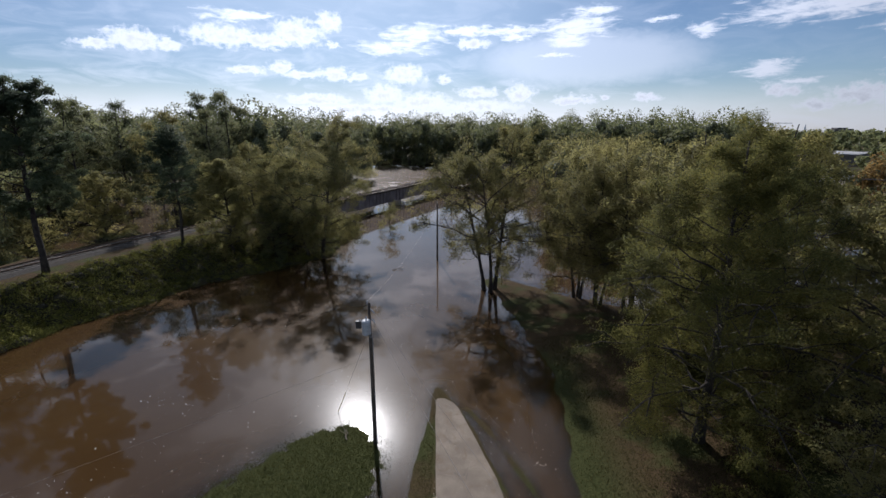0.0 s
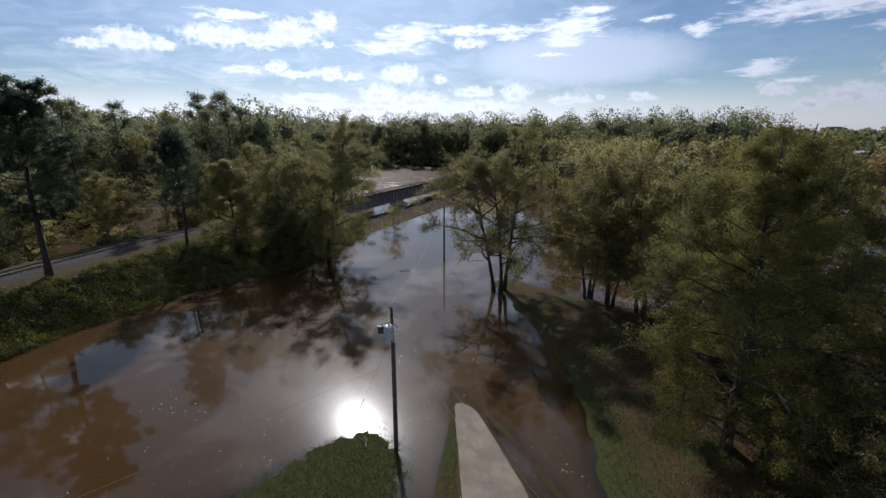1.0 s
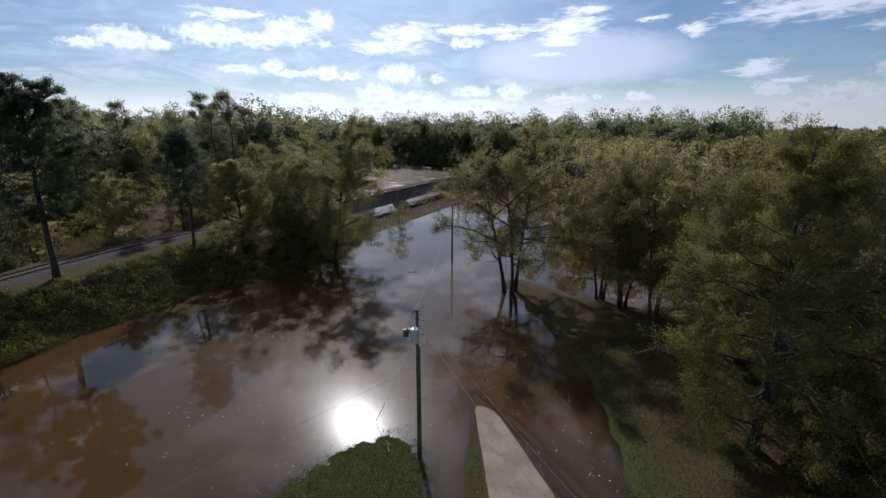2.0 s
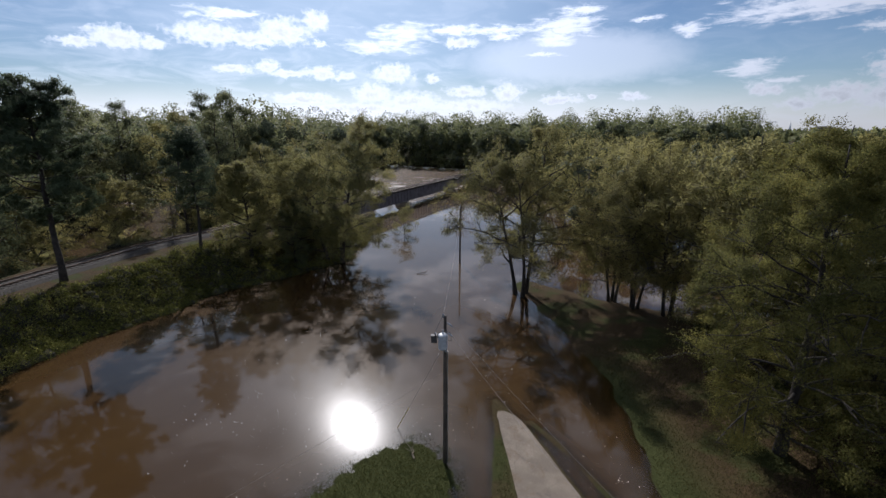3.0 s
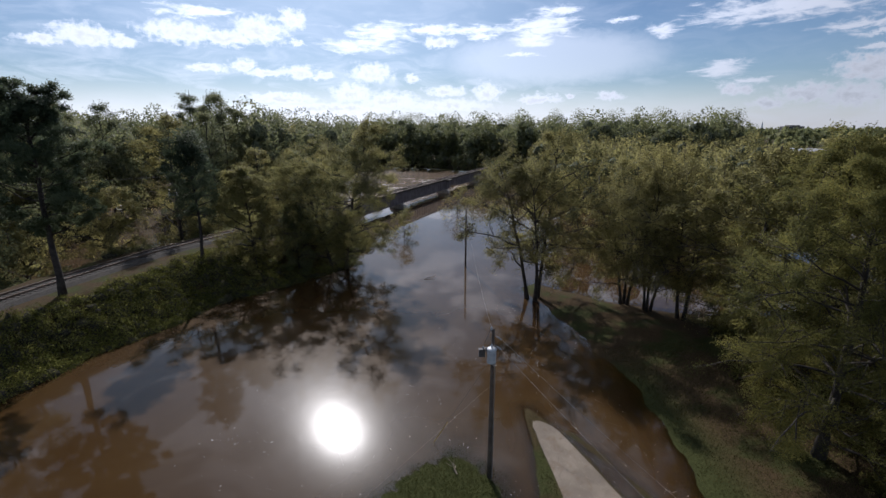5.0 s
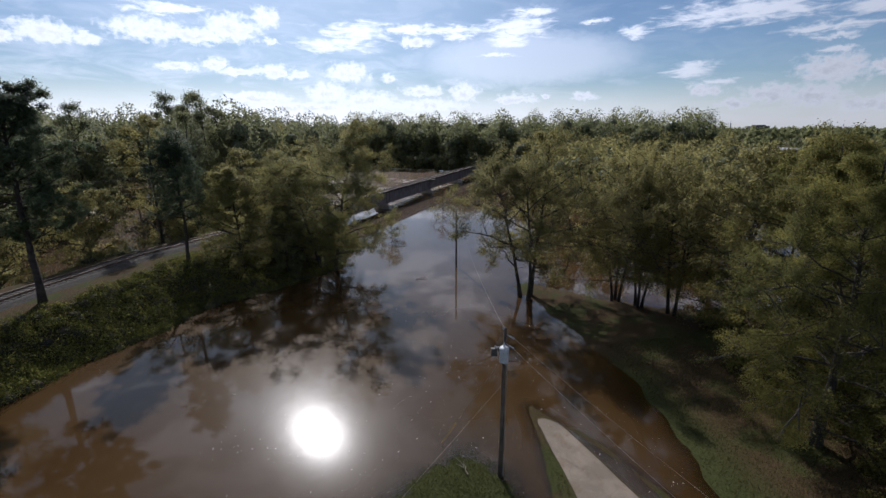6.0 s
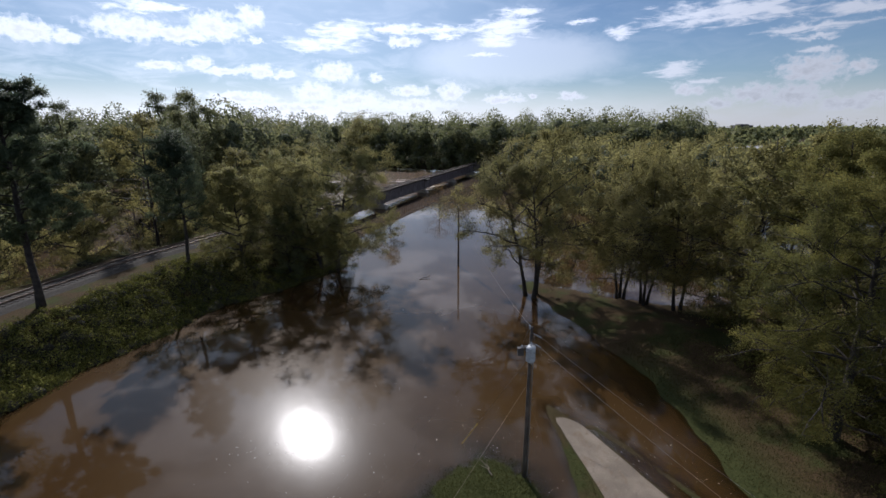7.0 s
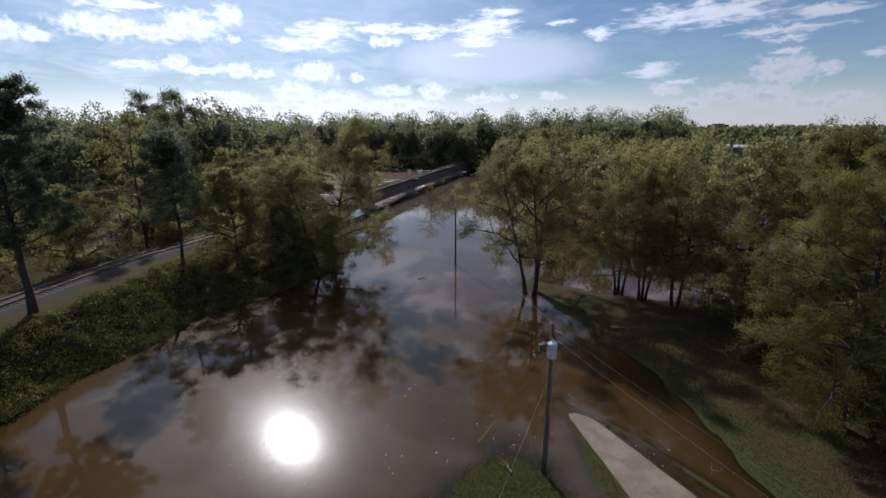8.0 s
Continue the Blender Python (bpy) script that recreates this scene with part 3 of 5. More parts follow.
# ---- bridge ----
bridge = empty("railway_bridge", (0, 0, 0), "dark steel plate girder railway bridge on concrete piers", "bridge")
BU = Vector((12.7, 26.5, 0)).normalized()
BN = Vector((BU.y, -BU.x, 0))
SPAN = 29.4
ORIGIN = Vector((-26.7, ABUT, 0)) - BN * 1.35
HEAD = math.degrees(math.atan2(-BU.x, BU.y))
LOW, TOP = 1.35, 4.15
B = Build()
for side in (-1.05, 1.05):
    B.box((side - 0.012, 0.12, LOW), (side + 0.012, SPAN - 0.12, TOP))
    for z in (LOW, TOP - 0.05):
        B.box((side - 0.2, 0.1, z), (side + 0.2, SPAN - 0.1, z + 0.05))
    n = 20
    for i in range(n + 1):
        y = 0.15 + (SPAN - 0.3) * i / n
        wide = 0.16 if i not in (0, n) else 0.19
        B.box((side - wide, y - 0.04, LOW + 0.05), (side + wide, y + 0.04, TOP - 0.05))
for i in range(7):
    y = 0.4 + (SPAN - 0.8) * i / 6
    B.box((-1.05, y - 0.05, LOW + 0.2), (1.05, y + 0.05, LOW + 0.35)).box((-1.05, y - 0.05, TOP - 0.4), (1.05, y + 0.05, TOP - 0.25))
girder = B.mesh("girder", GIRDER)
P = Build()
P.box((-2.2, -0.75, -2.0), (2.2, 0.75, 0.55)).box((-1.9, -0.6, 0.55), (1.9, 0.6, 0.95))
for side in (-1.05, 1.05):
    for y in (-0.35, 0.35):
        P.box((side - 0.22, y - 0.2, 0.95), (side + 0.22, y + 0.2, LOW))
pier = P.mesh("pier", CONCRETE)
walkway = Build()
walkway.box((1.3, -1.2, TOP + 0.12), (2.7, 1.2, TOP + 0.2)).box((1.25, -1.0, TOP - 0.3), (2.5, -0.9, TOP + 0.12)).box((1.25, 0.9, TOP - 0.3), (2.5, 1.0, TOP + 0.12))
walkway = walkway.mesh("platform", TIE_WOOD)
for s in range(5):
    at = ORIGIN + BU * SPAN * s
    m = pose(at.x, at.y, 0, 0, 0, HEAD)
    part("girder", girder, bridge, "dark grey riveted plate girder with stiffeners", m)
    part("pier", pier, bridge, "low concrete pier in the flood", m)
    if s in (2, 4):
        part("platform", walkway, bridge, "small timber refuge platform", m)
bt = Build().box((-1.55, -0.12, 0), (1.55, 0.12, 0.24)).mesh("bridge_tie", TIE_WOOD)
for i in range(int(SPAN * 5 / 0.52)):
    at = ORIGIN + BU * (0.3 + 0.52 * i)
    part("tie", bt, bridge, "", pose(at.x, at.y, TOP + 0.002, 0, 0, HEAD + random.uniform(-0.6, 0.6)))
line = [((ORIGIN + BU * d).x, (ORIGIN + BU * d).y, BU.x, BU.y) for d in (0, SPAN * 2.5, SPAN * 5)]
for off in (-0.755, 0.755):
    part("rail", rail_mesh(line, off, TOP + 0.245, "bridge_rail"), bridge)
B = Build()
for side in (-1.45, 1.45):
    B.box((side - 0.1, 0, TOP + 0.245), (side + 0.1, SPAN * 5, TOP + 0.40))
part("guard_timber", B.mesh("guard_timber", TIE_WOOD), bridge, "", pose(ORIGIN.x, ORIGIN.y, 0, 0, 0, HEAD))
B = Build().box((-3.0, -2.6, -1.5), (3.0, 0.2, 1.2)).box((-3.0, -2.6, 1.2), (3.0, -0.3, 4.05))
part("abutment", B.mesh("abutment", CONCRETE), bridge, "weathered concrete abutment", pose(ORIGIN.x, ORIGIN.y, 0, 0, 0, HEAD))


# ---- poles and wires ----
def sag(a, b, drop, n=16):
    a, b = Vector(a), Vector(b)
    return [a.lerp(b, i / n) - Vector((0, 0, 4 * drop * (i / n) * (1 - i / n))) for i in range(n + 1)]


def wire(a, b, drop, r, label, mat=WIRE):
    p = sag(a, b, drop)
    tagged(new("overhead_wire", Build().tube(p, [r] * len(p), 5).mesh("overhead_wire", mat)), label, "wire", "overhead wires")


def insulator(parent, at, name="insulator", s=1.0, tilt=0.0, head=0.0):
    prof = [(0.02, 0), (0.035, 0.02), (0.06, 0.05), (0.04, 0.07), (0.065, 0.1), (0.04, 0.12), (0.06, 0.15), (0.03, 0.18), (0.035, 0.22)]
    me = Build().lathe([(r * s, z * s) for r, z in prof], 10).mesh(name, CERAMIC, True)
    part(name, me, parent, "grey porcelain insulator", pose(*at, tilt, 0, head))


def transformer(parent, at, s=1.0, head=0.0):
    tank = Build().lathe([(0.23 * s, -0.42 * s), (0.25 * s, -0.40 * s), (0.25 * s, 0.34 * s), (0.27 * s, 0.35 * s), (0.27 * s, 0.40 * s), (0.2 * s, 0.46 * s), (0.06 * s, 0.49 * s)], 20)
    m = pose(*at, 0, 0, head)
    t = part("transformer_tank", tank.mesh("transformer_tank", TANK_PAINT, False), parent, "light grey cylindrical transformer can", m)
    B = Build()
    for a in (-40, 0, 40):
        c, sn = math.cos(radians(a - 90)), math.sin(radians(a - 90))
        B.tube([(c * 0.25 * s, sn * 0.25 * s, 0.2 * s), (c * 0.33 * s, sn * 0.33 * s, 0.2 * s)], [0.035 * s, 0.025 * s], 8)
    part("bushing", B.mesh("bushing", CERAMIC), t, "low voltage bushings")
    part("high_bushing", Build().lathe([(0.03 * s, 0.46 * s), (0.06 * s, 0.5 * s), (0.035 * s, 0.54 * s), (0.06 * s, 0.58 * s), (0.035 * s, 0.62 * s), (0.05 * s, 0.66 * s), (0.015 * s, 0.72 * s)], 10).mesh("high_bushing", CERAMIC), t)
    part("hanger", Build().box((-0.06 * s, 0.22 * s, -0.25 * s), (0.06 * s, 0.42 * s, -0.18 * s)).box((-0.06 * s, 0.22 * s, 0.12 * s), (0.06 * s, 0.42 * s, 0.19 * s)).mesh("hanger", DARK_METAL), t)
    return t


PX, PY, PZ = -4.5, 24.8, 0.0
pole = empty("utility_pole", (PX, PY, PZ), "tall weathered wooden utility pole with a grey transformer", "utility pole")
part("shaft", Build().tube([(0, 0, -0.6), (0.01, 0, 3), (0.0, 0.01, 6.5), (0, 0, 9.74)], [0.135, 0.125, 0.105, 0.085], 14).mesh("shaft", POLE_WOOD, True), pole)
transformer(pole, (-0.12, -0.42, 8.35), 1.0, -18)
B = Build().box((-0.55, -0.05, 8.55), (0.05, 0.03, 8.63))
part("bracket", B.mesh("bracket", DARK_METAL), pole)
B = Build().lathe([(0.03, 0), (0.05, 0.05), (0.035, 0.1), (0.05, 0.15), (0.035, 0.2), (0.05, 0.26), (0.03, 0.32)], 10)
cut = part("fuse_cutout", B.mesh("fuse_cutout", CERAMIC), pole, "porcelain fuse cutout", pose(-0.55, -0.08, 8.5, 25, 0, 0))
part("fuse_tube", Build().tube([(0.02, -0.12, 0.0), (0.02, -0.16, 0.36)], [0.016, 0.016], 6).mesh("fuse_tube", DARK_METAL), cut)
part("arrester", Build().lathe([(0.035, 0), (0.06, 0.04), (0.035, 0.08), (0.06, 0.12), (0.035, 0.16), (0.06, 0.2), (0.02, 0.25)], 10).mesh("arrester", DARK_METAL), pole, "dark surge arrester", pose(-0.38, -0.3, 8.5))
insulator(pole, (-0.1, -0.02, 9.62), s=1.1)
for z, name in ((9.38, "upper_dead_end"), (8.8, "lower_dead_end")):
    B = Build().tube([(0.08, -0.08, z), (0.2, -0.25, z - 0.03)], [0.014, 0.014], 6)
    for i in range(4):
        a = Vector((0.2, -0.25, z - 0.03)).lerp(Vector((0.42, -0.52, z - 0.08)), i / 4)
        b = Vector((0.2, -0.25, z - 0.03)).lerp(Vector((0.42, -0.52, z - 0.08)), (i + 0.6) / 4)
        B.tube([a, b], [0.05, 0.03], 8)
    part(name, B.mesh(name, CERAMIC), pole, "string of dead-end insulators")
part("control_box", Build().box((-0.16, -0.09, 8.2), (0.16, 0.09, 8.62)).box((-0.18, -0.11, 8.62), (0.18, 0.11, 8.65)).mesh("control_box", DARK_METAL), pole, "dark equipment box", pose(-0.62, -0.2, 0))
B = Build().tube([(-0.1, 0, 9.8), (-0.3, -0.15, 9.4), (-0.5, -0.2, 8.95)], [0.012] * 3, 5).tube([(-0.5, -0.2, 8.5), (-0.35, -0.5, 8.9), (-0.12, -0.42, 9.05)], [0.012] * 3, 5)
B.tube([(0.1, -0.5, 8.5), (0.35, -0.35, 8.35), (0.3, -0.1, 8.7), (0.14, -0.05, 8.8)], [0.014] * 4, 5)
part("jumper_wire", B.mesh("jumper_wire", DARK_METAL), pole)
part("conduit", Build().tube([(0.15, -0.1, 0.1), (0.14, -0.09, 7.6)], [0.03, 0.03], 8).mesh("conduit", STEEL), pole, "grey cable riser pipe")
part("riser_cap", Build().lathe([(0.05, 0), (0.06, 0.06), (0.04, 0.14), (0.01, 0.17)], 8).mesh("riser_cap", STEEL), pole, "", pose(0.05, -0.14, 7.55))

FX, FY = -2.2, 66.7
far_pole = empty("utility_pole", (FX, FY, -0.4), "slim wooden utility pole standing in flood water", "utility pole")
part("shaft", Build().tube([(0, 0, -0.5), (0.0, 0, 5), (0.0, 0, 9.1)], [0.15, 0.13, 0.1], 10).mesh("shaft", POLE_WOOD, True), far_pole)
insulator(far_pole, (0, 0, 9.1), s=1.2)
insulator(far_pole, (0.12, -0.05, 7.8), s=1.0)
wire((PX - 0.1, PY, PZ + 9.8), (FX, FY, 8.95), 1.2, 0.006, "thin sagging wire between two wooden poles")
wire((PX + 0.42, PY - 0.5, 9.3), (14.0, -2.5, 3.4), 1.1, 0.006, "thin service wire running over the road")
wire((PX + 0.4, PY - 0.55, 8.7), (10.5, -2.0, 3.2), 0.75, 0.007, "twisted service wire running over the road")
wire((PX - 0.1, PY, 6.2), (-22.0, -5.0, 13.0), 0.15, 0.0045, "frayed cable running up from the pole", TWIG)
guy = empty("guy_wire", (0, 0, 0), "steel guy wire with a yellow guard anchored in the flood", "guy wire")
ga, gb = Vector((-7.9, 28.2, -0.4)), Vector((PX, PY, 8.0))
part("cable", Build().tube([ga, gb], [0.005, 0.005], 5).mesh("cable", WIRE), guy)
part("guard", Build().tube([ga.lerp(gb, 0.05), ga.lerp(gb, 0.3)], [0.022, 0.022], 8).mesh("guard", YELLOW), guy, "yellow plastic guy guard")

LX, LY = -54.5, 86.2
tp = empty("utility_pole", (LX, LY, -0.6), "wooden utility pole with crossarm and two transformers", "utility pole")
part("shaft", Build().tube([(0, 0, -0.5), (0, 0, 12.6)], [0.2, 0.14], 10).mesh("shaft", POLE_WOOD, True), tp)
part("crossarm", Build().box((-1.3, -0.2, 12.1), (1.3, -0.08, 12.25)).mesh("crossarm", POLE_WOOD), tp)
for x in (-1.2, -0.5, 0.5, 1.2):
    insulator(tp, (x, -0.14, 12.25), s=1.2)
for x in (-0.55, 0.55):
    transformer(tp, (x, -0.35, 9.4), 1.25, 0)
part("lower_arm", Build().box((-0.7, -0.3, 10.6), (0.9, -0.2, 10.72)).mesh("lower_arm", POLE_WOOD), tp)
stub = empty("utility_pole", (-56.3, 84.6, -0.6), "plain wooden pole in flood water", "utility pole")
part("shaft", Build().tube([(0, 0, -0.5), (0.15, 0, 7.5)], [0.17, 0.12], 10).mesh("shaft", POLE_WOOD, True), stub)
for x in (-1.2, 1.2):
    wire((LX + x, LY, 11.9), (-150 + x, 70, 13.5), 2.0, 0.011, "thin power line crossing the woods")
    wire((LX + x, LY, 11.9), (-14 + x, 190, 13.5), 2.5, 0.011, "thin power line crossing the woods")


# ---- trees ----
def skeleton_tree(rng, height, crown_r, base_frac, limbs, trunk_r, lean=(0, 0), rise=0.75, droop=0.15, stems=1, spread=0.0, top=0.8, subs=6, twigs=4, limb_r=1.0):
    """Trunk and limbs as tubes, and the twig points that carry leaves."""
    B, tips = Build(), []
    for s in range(stems):
        sa = rng.uniform(0, 6.28) if stems == 1 else s * 6.283 / stems + 0.6
        h = height * (1 if s == 0 else rng.uniform(0.72, 0.92))
        ox, oy = math.cos(sa) * spread * 0.25, math.sin(sa) * spread * 0.25
        wander = rng.normal(0, 0.012 * h, size=(9, 2)).cumsum(0)
        trunk = []
        for i in range(9):
            u = i / 8
            trunk.append(Vector((ox + wander[i][0] * u + lean[0] * u * u + math.cos(sa) * spread * u, oy + wander[i][1] * u + lean[1] * u * u + math.sin(sa) * spread * u, -0.4 + (h * 0.96 + 0.4) * u)))
        r0 = trunk_r * (1 if stems == 1 else 0.75)
        radii = [r0 * (1.35 if i == 0 else 1) * (1 - 0.88 * (i / 8) ** 0.9) for i in range(9)]
        B.tube(trunk, radii, 8)

        def on_trunk(u):
            f = min(max(u, 0), 0.999) * 8
            i = int(f)
            return trunk[i].lerp(trunk[i + 1], f - i)
        n = max(limbs // stems, 6)
        for k in range(n):
            u = base_frac + (0.97 - base_frac) * ((k + rng.uniform(0, 1)) / n)
            rel = (u - base_frac) / (1 - base_frac)
            prof = (0.62 + 0.55 * math.sin(math.pi * min(rel * 1.05 + 0.08, 1))) * (1 - (1 - top) * rel) * (1.0 if rel < 0.85 else 0.7)
            L = crown_r * prof * rng.uniform(0.72, 1.12) / (1.15 if stems == 1 else 1.4)
            az = k * 2.39996 + rng.uniform(-0.5, 0.5) + sa
            el = rise * rng.uniform(0.55, 1.15) * (0.6 + 0.7 * rel)
            p0 = on_trunk(u * 0.96)
            d = Vector((math.cos(az) * math.cos(el), math.sin(az) * math.cos(el), math.sin(el)))
            limb = [p0]
            for j in range(1, 6):
                bend = Vector(rng.normal(0, 0.16, 3)) + Vector((0, 0, -droop * j * 0.3))
                limb.append(limb[-1] + (d + bend).normalized() * L / 5)
            lr = limb_r * max(radii[0] * 0.40 * (1 - 0.6 * rel) * (L / crown_r + 0.3), 0.03)
            B.tube(limb, [lr * (1 - 0.16 * j) for j in range(6)], 5, False)
            for q in range(subs):
                f = rng.uniform(0.25, 1.0) * 4.99
                i = int(f)
                sp = limb[i].lerp(limb[i + 1], f - i)
                sd = (Vector(rng.normal(0, 0.75, 3)) + d * 0.55 + Vector((0, 0, 0.25 - droop))).normalized()
                SL = L * rng.uniform(0.22, 0.45)
                sub = [sp, sp + sd * SL * 0.5 + Vector(rng.normal(0, 0.06 * SL, 3)), sp + (sd + Vector((0, 0, -droop * 0.6))) * SL]
                B.tube(sub, [lr * 0.42, lr * 0.3, lr * 0.12], 4, False)
                for w in range(twigs):
                    g = rng.uniform(0.2, 1)
                    tp0 = sub[0].lerp(sub[2], g)
                    td = (Vector(rng.normal(0, 0.8, 3)) + sd * 0.4 + Vector((0, 0, 0.1 - droop))).normalized()
                    tl = SL * rng.uniform(0.25, 0.55)
                    t1 = tp0 + td * tl
                    B.tube([tp0, t1], [lr * 0.16 + 0.004, 0.004], 3, False)
                    for z in (0.35, 0.7, 1.0):
                        tips.append(tp0.lerp(t1, z))
    return B, np.array([tuple(t) for t in tips])


def tree_data(seed, leaves, size, leaf_mat, sigma=0.28, **shape):
    rng = np.random.default_rng(seed)
    B, tips = skeleton_tree(rng, **shape)
    squeeze = shape["height"] / np.percentile(tips[:, 2], 99.5)
    tips[:, 2] *= squeeze
    for p in B.v:
        p.z *= squeeze
    keep = tips[rng.random(len(tips)) < 0.86]
    # whole sprays are fuller or thinner than others
    weight = rng.gamma(0.75, 1.0, len(keep)) + 0.05
    pick = rng.choice(len(keep), leaves, p=weight / weight.sum())
    off = rng.normal(0, sigma, (leaves, 3)) * np.array([1, 1, 0.7])
    pts = keep[pick] + off
    sizes = size * rng.uniform(0.6, 1.35, leaves)
    mid = np.array([pts[:, 0].mean(), pts[:, 1].mean(), np.percentile(pts[:, 2], 40)])
    return B.mesh("trunk", BARK, True), cards("crown", pts, sizes, leaf_mat, rng, (pts - mid) / pts.std(0) + off * (0.55 / sigma) + rng.normal(0, 0.25, pts.shape), 0.6)


def pine_data(seed, height, crown_base, radius, tufts, trunk_r=0.3, size=0.42):
    rng = np.random.default_rng(seed)
    B = Build()
    wander = rng.normal(0, 0.006 * height, size=(9, 2)).cumsum(0)
    trunk = [Vector((wander[i][0], wander[i][1], -0.4 + (height + 0.2) * i / 8)) for i in range(9)]
    B.tube(trunk, [trunk_r * (1.25 if i == 0 else 1) * (1 - 0.8 * i / 8) for i in range(9)], 9)
    pts, sizes = [], []
    n = 44
    for k in range(n):
        u = crown_base + (1 - crown_base) * (k / n) ** 0.85
        rel = (u - crown_base) / (1 - crown_base)
        L = radius * (0.55 + 0.6 * math.sin(math.pi * (0.15 + 0.8 * rel))) * (1 - 0.45 * rel ** 3) * rng.uniform(0.55, 1.1)
        az = k * 2.39996 + rng.uniform(-0.4, 0.4)
        el = rng.uniform(-0.1, 0.35) + 0.5 * rel
        f = min(u, 0.999) * 8
        p0 = trunk[int(f)].lerp(trunk[int(f) + 1], f - int(f))
        d = Vector((math.cos(az) * math.cos(el), math.sin(az) * math.cos(el), math.sin(el)))
        limb = [p0]
        for j in range(4):
            limb.append(limb[-1] + (d + Vector((0, 0, 0.10 * j)) + Vector(rng.normal(0, 0.13, 3))).normalized() * L / 4)
        B.tube(limb, [0.075 * (1 - 0.2 * j) for j in range(5)], 5, False)
        for q in range(7):
            g = rng.uniform(0.35, 1.0) * 3.99
            c = limb[int(g)].lerp(limb[int(g) + 1], g - int(g)) + Vector(rng.normal(0, 0.45, 3))
            m = max(int(tufts / (n * 7)), 8)
            pts.append(np.array(c) + rng.normal(0, 0.25, (m, 3)) * np.array([1, 1, 0.75]))
            sizes.append(size * rng.uniform(0.6, 1.3, m))
    pts = np.concatenate(pts)
    mid = np.array([0, 0, np.percentile(pts[:, 2], 35)])
    return B.mesh("trunk", BARK, True), cards("crown", pts, np.concatenate(sizes), NEEDLES, rng, (pts - mid) / pts.std(0) + rng.normal(0, 0.5, pts.shape), 0.3)


def tree(data, at, label, rz=0.0, scale=1.0, group="", category="tree"):
    x, y = at
    t = empty("tree", (x, y, max(ground_at(x, y), -0.9)), label, category, group, rz)
    t.scale = (scale, scale, scale)
    part("trunk", data[0], t)
    part("crown", data[1], t)
    return t


BIG_PINE = pine_data(11, 19.0, 0.34, 5.8, 76000, 0.34, 0.30)
THIN_PINE = pine_data(12, 15.0, 0.38, 3.6, 30000, 0.22, 0.27)
tree(BIG_PINE, (-44.4, 45.7), "tall dark loblolly pine with bare lower trunk on the railway bank", 20)
tree(THIN_PINE, (-36.4, 58.2), "slender dark pine with bare trunk on the railway bank", 80)

BANK_TREE = tree_data(27, 60000, 0.165, LEAF_YELLOW, height=13.2, crown_r=6.0, base_frac=0.12, limbs=34, trunk_r=0.24, rise=0.6, top=0.6, sigma=0.32)
tree(BANK_TREE, (-31.0, 60.6), "yellow-green broadleaf tree on the railway bank", 10)
TALL_TREE = tree_data(22, 160000, 0.155, LEAF_YELLOW, height=20.8, crown_r=12.6, base_frac=0.14, limbs=60, trunk_r=0.36, stems=2, spread=3.6, rise=0.6, top=0.92, sigma=0.33, limb_r=0.8)
tree(TALL_TREE, (-21.0, 66.3), "tall twin-stemmed broadleaf tree at the water's edge", -30)
DARK_TREE = tree_data(23, 32000, 0.19, LEAF_DARK, height=13.0, crown_r=4.4, base_frac=0.05, limbs=34, trunk_r=0.25)
tree(DARK_TREE, (-25.8, 62.8), "dark leafy tree draped with vines on the bank", 40, 0.75)
tree(DARK_TREE, (-26.5, 72.5), "dark leafy tree draped with vines on the bank", 150, 0.95)
tree(DARK_TREE, (-20.5, 67.6), "dark leafy tree draped with vines on the bank", 250, 0.6)
ROUND_TREE = tree_data(24, 38000, 0.19, LEAF_YELLOW, height=13.2, crown_r=6.0, base_frac=0.05, limbs=34, trunk_r=0.22)
tree(ROUND_TREE, (-51.2, 63.5), "round yellow-green tree standing in flood water", 0)
tree(ROUND_TREE, (-58.0, 57.5), "round yellow-green tree standing in flood water", 130, 0.85)
tree(ROUND_TREE, (-43.6, 73.0), "low dark bushy tree beside the railway", 220, 0.55)

POINT_TREE = tree_data(31, 96000, 0.15, LEAF_OAK, height=19.7, crown_r=10.4, base_frac=0.26, limbs=48, trunk_r=0.34, stems=3, spread=2.8, lean=(-1.6, 0), rise=0.8, droop=0.26, sigma=0.32)
tree(POINT_TREE, (4.9, 53.2), "three-stemmed thinly leaved tree on the flooded point", 0)
OPEN_TREE = tree_data(32, 60000, 0.15, LEAF_OAK, height=17.8, crown_r=10.2, base_frac=0.2, limbs=48, trunk_r=0.24, stems=3, spread=1.5, rise=0.7, droop=0.2, top=0.65, sigma=0.32)
tree(OPEN_TREE, (15.2, 51.0), "slim olive-green tree on the wooded point", 30)
tree(OPEN_TREE, (16.8, 48.6), "slim olive-green tree on the wooded point", 200, 0.93)
tree(OPEN_TREE, (19.3, 46.0), "slim olive-green tree on the wooded point", 110, 1.0)
BIG_TREE = tree_data(33, 215000, 0.1, LEAF_BIG, height=19.3, crown_r=7.2, base_frac=0.06, limbs=56, trunk_r=0.34, rise=0.65, droop=0.2, limb_r=0.55, sigma=0.27)
WIDE_TREE = tree_data(34, 130000, 0.125, LEAF_BIG, height=18.9, crown_r=8.2, base_frac=0.08, limbs=52, trunk_r=0.34, rise=0.62, droop=0.2, limb_r=0.55, sigma=0.27)
GROVE_TREE = tree_data(35, 36000, 0.225, LEAF_OAK, height=18.6, crown_r=8.2, base_frac=0.07, limbs=36, trunk_r=0.34, rise=0.62, droop=0.2, sigma=0.32, subs=5, twigs=3, limb_r=0.6)
